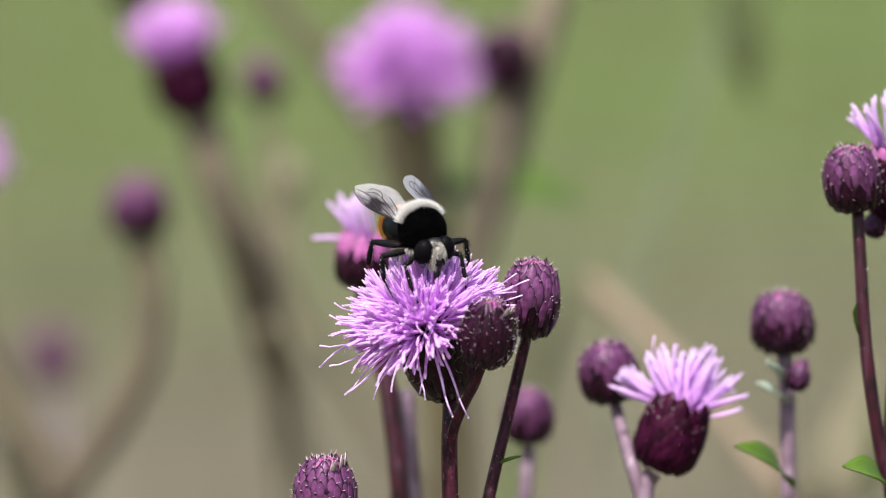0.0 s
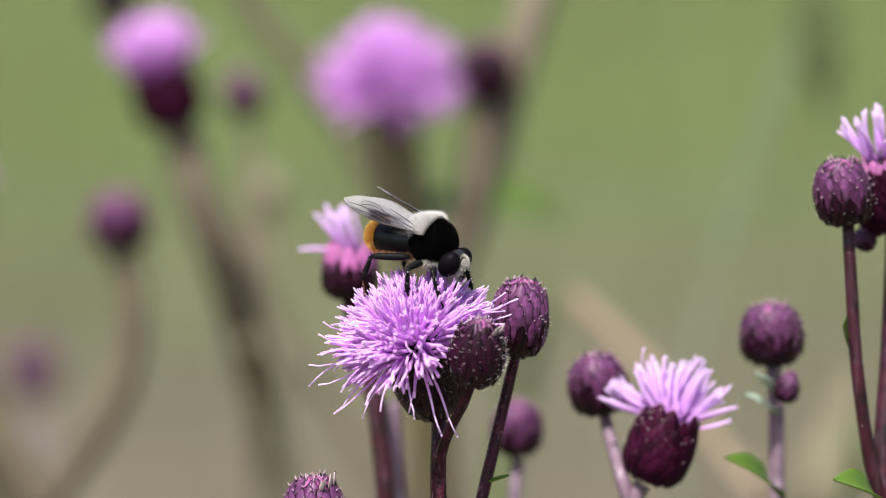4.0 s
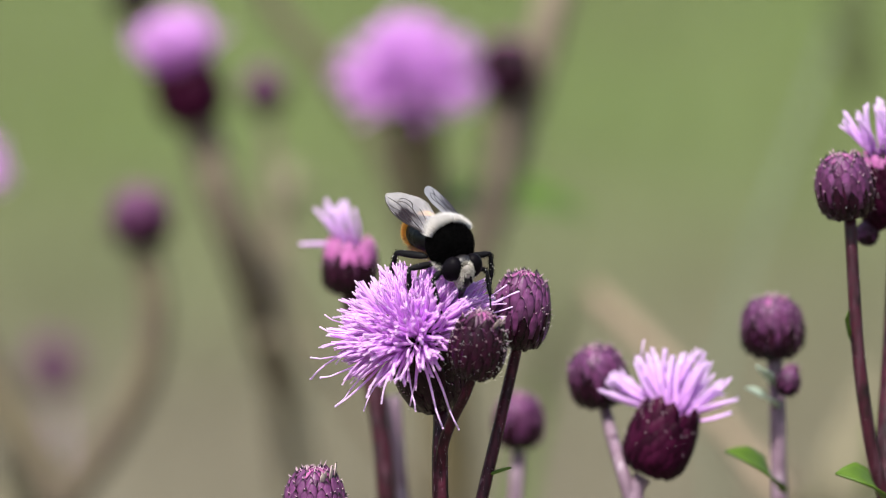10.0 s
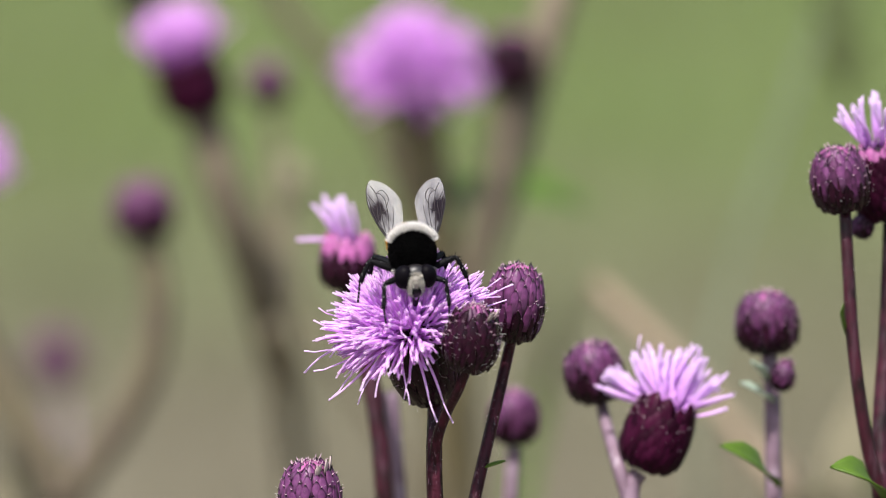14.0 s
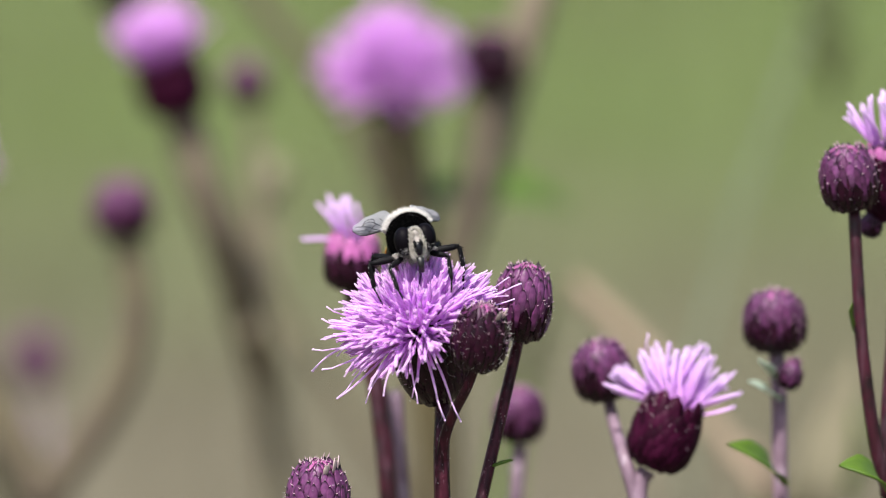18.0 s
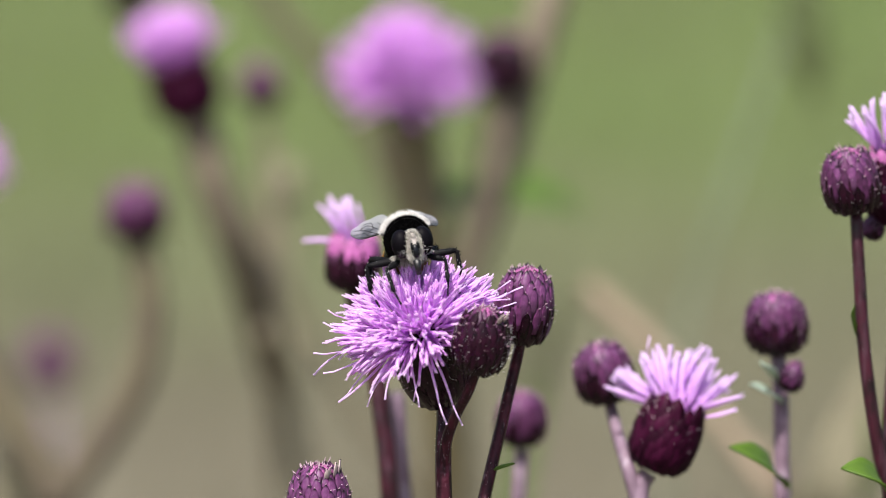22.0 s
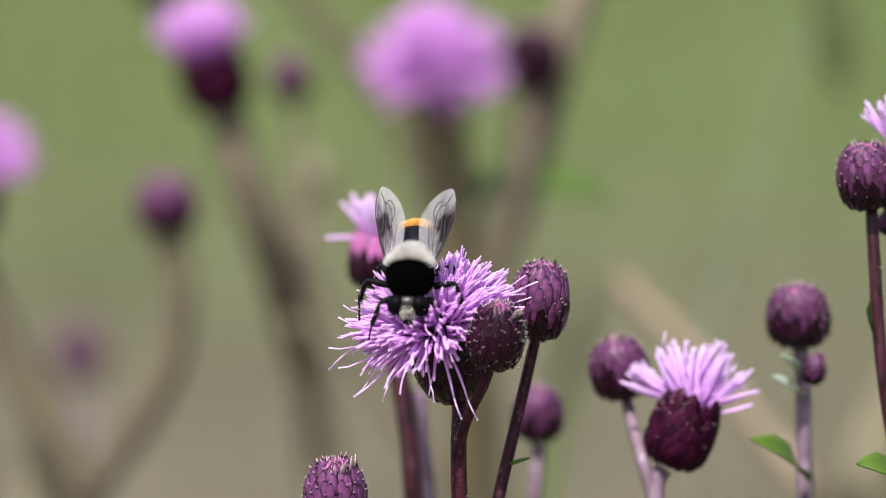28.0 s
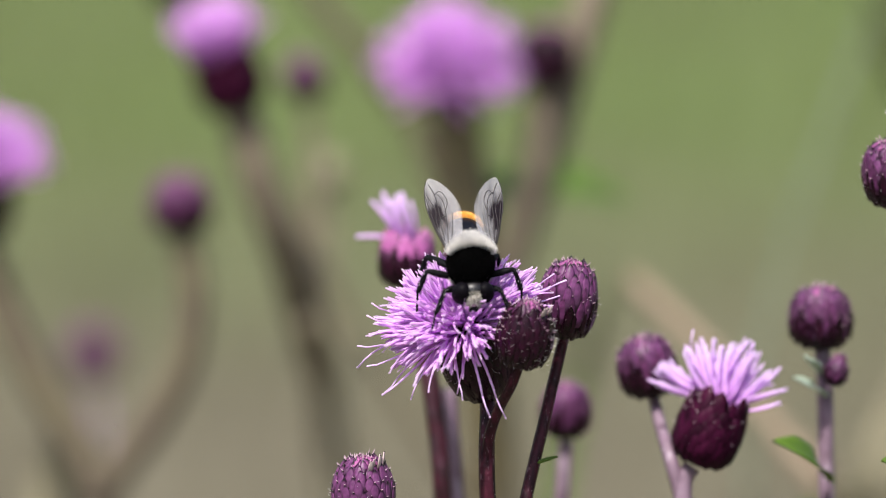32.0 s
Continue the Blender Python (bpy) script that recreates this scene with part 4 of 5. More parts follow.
# ---- blurred grass blades ----
BLUR, at = plant("pale dry grass blade far behind the buds", (0.055, 0.17, 0), "grass blades", "wild_grass", "grass")
leaf(BLUR, [at((0.055, 0.17, -0.005)), at((0.05509, 0.16500, 0.72633)), at((0.05739, 0.16000, 0.73943)), at((0.05972, 0.16000, 0.74958)), at((0.06286, 0.16000, 0.76052))], 0.0075, M_SEED, name="blade", normal=(0, -1, 0.15), waves=0.05)
BLUR, at = plant("yellow-green grass blade behind the round bud", (0.05, 0.21, 0), "grass blades", "wild_grass", "grass")
leaf(BLUR, [at((0.05, 0.21, -0.005)), at((0.04923, 0.21000, 0.71571)), at((0.06387, 0.20500, 0.72968)), at((0.06590, 0.20000, 0.73979)), at((0.06624, 0.20000, 0.74608))], 0.006, M_LEAF_FAR, name="blade", normal=(0, -1, 0.15), waves=0.05)
BLUR, at = plant("soft green grass blade behind the purple buds", (0.012, 0.33, 0), "grass blades", "wild_grass", "grass")
leaf(BLUR, [at((0.012, 0.33, -0.005)), at((0.01221, 0.32000, 0.68973)), at((0.01684, 0.32000, 0.72188)), at((0.02069, 0.31000, 0.73850)), at((0.02190, 0.30000, 0.74848))], 0.0035, M_LEAF_FAR, name="blade", normal=(0, -1, 0.15), waves=0.05)
BLUR, at = plant("dull yellow grass blade in the blurred meadow", (-0.075, 0.2, 0), "grass blades", "wild_grass", "grass")
leaf(BLUR, [at((-0.075, 0.2, -0.005)), at((-0.06872, 0.20000, 0.71807)), at((-0.06722, 0.20000, 0.72896)), at((-0.06622, 0.20000, 0.73618)), at((-0.06787, 0.20000, 0.74339))], 0.008, M_SEED, name="blade", normal=(0, -1, 0.15), waves=0.05)

# ---- the hoverfly ----
def on_ellipsoid(centre, semi, n, rng, keep):
    out = []
    while len(out) < n:
        d = Vector((rng.gauss(0, 1), rng.gauss(0, 1), rng.gauss(0, 1))).normalized()
        p = Vector((d.x * semi[0], d.y * semi[1], d.z * semi[2]))
        if keep(p + Vector(centre)):
            nrm = Vector((d.x / semi[0], d.y / semi[1], d.z / semi[2])).normalized()
            out.append((p * 0.98 + Vector(centre), nrm))
    return out


def blunt(u):
    return math.sin(u) ** (0.85 if u < 1.57 else 0.58)


def on_abdomen(centre, semi, n, rng, keep):
    """Places and directions on the blunt-ended abdomen."""
    out = []
    while len(out) < n:
        u, a = rng.uniform(0.1, 3.11), rng.random() * 6.2832
        r = blunt(u)
        if rng.random() > max(r, 0.5):
            continue
        p = Vector((math.cos(u) * semi[0], r * math.cos(a) * semi[1], r * math.sin(a) * semi[2])) * 0.98
        if keep(p + Vector(centre)):
            out.append((p + Vector(centre), Vector((math.cos(u) ** 3 * 1.2, r * math.cos(a), r * math.sin(a))).normalized()))
    return out


def wing(parent, side):
    """A wing in its own plane: x from root to tip, y across, leading edge outward."""
    mm = 0.001
    length = 9.6
    bm = bmesh.new()
    n = 22
    top, low = [], []

    def fore(x):
        return 0.2 + 0.95 * (x / 5.6) ** 0.75 if x < 5.6 else 1.15 * max(0.0, 1 - ((x - 5.6) / 4.0) ** 2.0) ** 0.62

    def hind(x):
        return -(1.15 + 1.30 * (x / 4.4) ** 0.6 if x < 4.4 else 2.45 * max(0.0, 1 - ((x - 4.4) / 5.2) ** 1.75) ** 0.72)

    def level(x, y):
        return 0.18 * math.sin(x * 0.33) + 0.05 * math.sin(y * 3.1 + x) - 0.03 * y * y

    for i in range(n + 1):
        x = length * (1 - (1 - i / n) ** 1.35)
        a, b = fore(x) + 0.001, hind(x) - 0.001
        row = [(x, b + (a - b) * k / 8) for k in range(9)]
        top.append([bm.verts.new((px * mm, py * side * mm, level(px, py) * mm)) for px, py in row])
        low.append([bm.verts.new((px * mm, py * side * mm, (level(px, py) - 0.012) * mm)) for px, py in row])
    for i in range(n):
        for k in range(8):
            bm.faces.new((top[i][k], top[i][k + 1], top[i + 1][k + 1], top[i + 1][k]))
            bm.faces.new((low[i][k + 1], low[i][k], low[i + 1][k], low[i + 1][k + 1]))
    bmesh.ops.recalc_face_normals(bm, faces=bm.faces)
    ob = part("wing", bm, M_WING[side], parent, "clear veined wing with a smoky patch")
    veins = [[(0, 0.18), (2.5, 0.70), (4.5, 0.98), (6.0, 1.10), (7.4, 0.98), (8.6, 0.70), (9.3, 0.36)],
             [(0, 0.12), (2.5, 0.6), (5, 0.82), (6.8, 0.86), (7.8, 0.88)],
             [(0, 0.08), (2.2, 0.42), (4.2, 0.5), (5.6, 0.22), (6.6, 0.42), (8.3, 0.85)],
             [(1.5, 0.2), (3.5, 0.1), (5.5, -0.1), (7.5, -0.1), (8.9, 0.2)],
             [(0.5, 0.0), (2.5, -0.4), (4.5, -0.7), (6.2, -0.8), (7.2, -0.5), (7.5, -0.1)],
             [(0.3, -0.1), (2.0, -0.8), (3.6, -1.2), (4.6, -1.4)],
             [(4.2, 0.62), (4.3, 0.05)], [(4.5, -0.7), (4.4, -0.03)], [(5.0, -0.72), (6.0, -1.2), (6.8, -1.15), (7.6, -0.75), (7.5, -0.1)]]
    vb = bmesh.new()
    for k, v in enumerate(veins):
        line = smooth_line([(x * mm, y * side * mm, (level(x, y) - 0.005) * mm) for x, y in v], 4)
        tube(vb, line, (0.085e-3 if k < 2 else 0.06e-3, 0.04e-3), 4)
    part("vein", vb, M_VEIN, ob)
    # root behind the thorax, tip back, out and up
    root, tip = Vector((-0.0005, side * 0.0023, 0.0014)), Vector((-0.0100, side * 0.0036, 0.0027))
    ax = (tip - root).normalized()
    # the leading edge faces outward
    yv = (Vector((0, side, 0)) - ax * ax.y * side).normalized()
    yv = (yv + Vector((0, 0, -0.45))).normalized()
    yv = (yv - ax * ax.dot(yv)).normalized()
    yl = yv * side
    zl = ax.cross(yl)
    ob.matrix_basis = Matrix(((ax.x, yl.x, zl.x, root.x), (ax.y, yl.y, zl.y, root.y), (ax.z, yl.z, zl.z, root.z), (0, 0, 0, 1)))
    return ob


def leg(parent, side, pts, thick, foot_rust, give):
    """Thigh, shin and jointed foot as one limb, with bristles."""
    mm = 0.001
    p = [Vector((x * mm, y * side * mm, z * mm)) for x, y, z in pts]
    hip = p[0].copy()
    p = [q - hip for q in p]
    bm = bmesh.new()
    a, b, c, d = p
    mid = a.lerp(b, 0.5)
    tube(bm, [a, a.lerp(b, 0.2), mid, a.lerp(b, 0.8), b], [thick * 0.5, thick * 0.85, thick, thick * 0.8, thick * 0.5], 10)
    tube(bm, [b, b.lerp(c, 0.3), b.lerp(c, 0.8), c], [thick * 0.5, thick * 0.6, thick * 0.68, thick * 0.5], 8)
    ob = part("leg", bm, M_LEG, parent, "", Matrix.Translation(hip))
    fb = bmesh.new()
    for k in range(5):
        q0, q1 = c.lerp(d, k / 5), c.lerp(d, (k + 0.9) / 5)
        tube(fb, [q0, q0.lerp(q1, 0.6), q1], [thick * 0.26, thick * 0.36, thick * 0.3], 6)
    part("foot", fb, M_TARSUS if foot_rust else M_LEG, ob)
    rng = random.Random(int(pts[0][0] * 10) + side)
    roots = []
    for _ in range(420):
        u, v = (a, b) if rng.random() < 0.55 else (b, c)
        f = rng.random()
        dd = (v - u).normalized()
        o = dd.cross(Vector((rng.uniform(-1, 1), rng.uniform(-1, 1), rng.uniform(-1, 1)))).normalized()
        roots.append((u.lerp(v, f) + o * thick * 0.6, (o + dd * 0.7).normalized()))
    hairs("leg_hair", roots, M_FURB, 0.00030, 0.000020, ob, rng=rng)
    pol = bmesh.new()
    for _ in range(26):
        u, v = (a, b) if rng.random() < 0.5 else (b, c)
        o = Vector((rng.uniform(-1, 1), rng.uniform(-1, 1), rng.uniform(-1, 1))).normalized()
        blob(pol, u.lerp(v, rng.random()) + o * thick * 0.85, (0.00004, 0.00004, 0.00005), 5, 4)
    tagged(part("pollen", pol, M_POLLEN, ob), kind="stuff")
    LEGS.append((ob, give, side))
    return ob


WINGS, LEGS, HEAD = [], [], []


def hoverfly():
    mm = 0.001
    fly = thing("hoverfly", (0, 0, 0.8), "furry black hoverfly, cream band, orange tail, feeding on the flower", "hoverfly")
    rng = random.Random(21)
    tc, ts = (0, 0, 0), (2.55 * mm, 2.4 * mm, 2.5 * mm)
    part("thorax", blob(bmesh.new(), tc, (ts[0] * 0.93, ts[1] * 0.93, ts[2] * 0.93), 26, 18), M_VELVET, fly)
    split = lambda p: p.x < -0.10 * mm and p.z > 1.15 * mm + 0.27 * p.x
    hairs("black_fur", on_ellipsoid(tc, ts, 14000, rng, lambda p: not split(p)), M_FURB, 0.00032, 0.000020, fly, rng=rng)
    pile = blob(bmesh.new(), tc, (ts[0] * 0.955, ts[1] * 0.955, ts[2] * 0.955), 40, 30)
    bmesh.ops.delete(pile, geom=[v for v in pile.verts if not split(v.co)], context="VERTS")
    part("cream_pile", pile, M_FURW, fly, "cream fur band on the thorax")
    hairs("cream_fur", on_ellipsoid(tc, ts, 22000, rng, split), M_FURW, 0.00082, 0.000011, fly, stray=0.2, rng=rng)
    hairs("chest_fur", on_ellipsoid(tc, ts, 1500, rng, lambda p: p.x > 0.2 * mm and p.z < -1.3 * mm), M_FURG, 0.0007, 0.000018, fly, "pale grey fuzz under the chest", rng=rng)
    sc = bmesh.new()
    blob(sc, (-1.9 * mm, 0, 1.15 * mm), (0.6 * mm, 1.4 * mm, 0.78 * mm), 18, 12)
    part("scutellum", sc, M_FURW, fly)
    hairs("cream_fur", on_ellipsoid((-1.9 * mm, 0, 1.15 * mm), (0.65 * mm, 1.5 * mm, 0.85 * mm), 8000, rng, lambda p: p.z > 0.4 * mm), M_FURW, 0.00078, 0.000011, fly, stray=0.2, rng=rng)
    # abdomen with ringed segments
    ac, asz = (-4.5 * mm, 0, -0.55 * mm), (3.1 * mm, 2.2 * mm, 1.85 * mm)
    bm = bmesh.new()
    prof = []
    for k in range(29):
        u = math.pi * (0.06 + 0.94 * k / 28)
        groove = 1 - 0.03 * max(0.0, math.cos(k * 2 * math.pi / 7)) ** 8
        prof.append((blunt(u) * groove + 0.004, -math.cos(u)))
    lathe(bm, prof, 28)
    bmesh.ops.transform(bm, matrix=Matrix.Translation(ac) @ Matrix.Diagonal((asz[0], asz[1], asz[2], 1)) @ Matrix.Rotation(radians(-90), 4, "Y"), verts=bm.verts)
    sag = Matrix.Translation((-1.6 * mm, 0, -0.6 * mm)) @ Matrix.Rotation(radians(-12), 4, "Y") @ Matrix.Translation((1.6 * mm, 0, 0.6 * mm))
    abdomen = part("abdomen", bm, M_SHINY, fly, "glossy black abdomen", sag)
    tail = bmesh.new()
    lathe(tail, [(r * 1.015, z) for r, z in prof[20:]], 28)
    bmesh.ops.transform(tail, matrix=Matrix.Translation(ac) @ Matrix.Diagonal((asz[0], asz[1], asz[2], 1)) @ Matrix.Rotation(radians(-90), 4, "Y"), verts=tail.verts)
    part("tail_tip", tail, M_FURO, abdomen, "orange furry tail tip")
    hairs("orange_fur", on_abdomen(ac, asz, 13000, rng, lambda p: p.x < -6.3 * mm), M_FURO, 0.00058, 0.000022, abdomen, "orange tail fur", rng=rng)
    hairs("belly_fur", on_abdomen(ac, asz, 2600, rng, lambda p: p.z < -1.5 * mm and p.x > -6.0 * mm), M_FURT, 0.0007, 0.00002, abdomen, "tan fringe under the abdomen", rng=rng)
    hairs("abdomen_fur", on_abdomen(ac, asz, 3500, rng, lambda p: -5.9 * mm < p.x < -3.0 * mm), M_FURB, 0.00016, 0.000012, abdomen, rng=rng)
    hairs("cream_fur", on_abdomen(ac, asz, 1300, rng, lambda p: p.x > -2.8 * mm and p.z > 0.7 * mm), M_FURW, 0.00075, 0.000012, abdomen, "cream fur at the base of the abdomen", rng=rng)
    # head
    hc = Vector((0.9 * mm, 0, -0.35 * mm))
    skull = part("head", blob(bmesh.new(), hc, (1.2 * mm, 1.6 * mm, 1.65 * mm), 22, 16), M_BODY, fly, "", Matrix.Translation((2.1 * mm, 0, -0.8 * mm)))
    for s in (1, -1):
        e = part("eye", blob(bmesh.new(), hc + Vector((0.12, s * 1.16, 0.22)) * mm, (1.12 * mm, 1.10 * mm, 1.52 * mm), 24, 18), M_EYE, skull, "large dark brown compound eye")
        tube_bm = bmesh.new()
        tube(tube_bm, [hc + Vector((1.25, s * 0.28, 0.35)) * mm, hc + Vector((1.75, s * 0.34, 0.1)) * mm, hc + Vector((1.95, s * 0.38, -0.35)) * mm], [0.10 * mm, 0.16 * mm, 0.12 * mm], 6)
        part("antenna", tube_bm, M_LEG, skull)
    face = bmesh.new()
    blob(face, hc + Vector((0.75, 0, -0.35)) * mm, (0.95 * mm, 0.85 * mm, 1.6 * mm), 18, 14)
    part("face", face, M_FACE, skull, "pale grey furry face")
    hairs("face_fur", on_ellipsoid(hc + Vector((0.75, 0, -0.25)) * mm, (0.95 * mm, 0.85 * mm, 1.75 * mm), 2600, rng, lambda p: p.x > hc.x + 0.5 * mm and abs(p.y) > 0.22 * mm or p.z > hc.z + 0.8 * mm), M_FURG, 0.0003, 0.00002, skull, rng=rng)
    kn = bmesh.new()
    blob(kn, hc + Vector((1.52, 0, -0.62)) * mm, (0.42 * mm, 0.48 * mm, 0.78 * mm), 12, 10)
    part("face_knob", kn, M_SHINY, skull)
    pb = bmesh.new()
    tube(pb, [hc + Vector((1.2, 0, -1.6)) * mm, hc + Vector((1.3, 0, -2.4)) * mm, hc + Vector((1.25, 0, -3.2)) * mm], [0.45 * mm, 0.32 * mm, 0.25 * mm], 8)
    part("proboscis", pb, M_BODY, skull)
    pol = bmesh.new()
    for _ in range(60):
        s = rng.choice((-1, 1))
        o = Vector((rng.gauss(0.75, 0.22), s * rng.gauss(0.15, 0.3), rng.gauss(-0.75, 0.25))).normalized()
        g = rng.uniform(0.015, 0.042) * mm
        blob(pol, hc + Vector((0.12 + o.x * 1.12, s * 1.16 + o.y * 1.10, 0.22 + o.z * 1.5)) * mm, (g, g, g), 5, 4)
    tagged(part("pollen", pol, M_POLLEN, skull), kind="stuff")
    HEAD.append(skull)
    for s in (1, -1):
        WINGS.append((wing(fly, s), s))
        leg(fly, s, [(1.4, 1.5, -2.1), (2.6, 3.2, -2.6), (3.9, 2.9, -4.9), (4.7, 2.5, -6.2)], 0.33 * mm, False, 0.45)
        leg(fly, s, [(0.1, 1.7, -1.9), (0.3, 4.9, -1.9), (0.7, 4.9, -4.5), (1.4, 4.3, -6.4)], 0.39 * mm, False, 0.6)
        leg(fly, s, [(-1.5, 1.8, -1.9), (-5.2, 3.6, -2.5), (-5.6, 4.0, -5.2), (-5.0, 4.1, -7.0)], 0.42 * mm, True, 0.95)
    return fly


FLY = hoverfly()


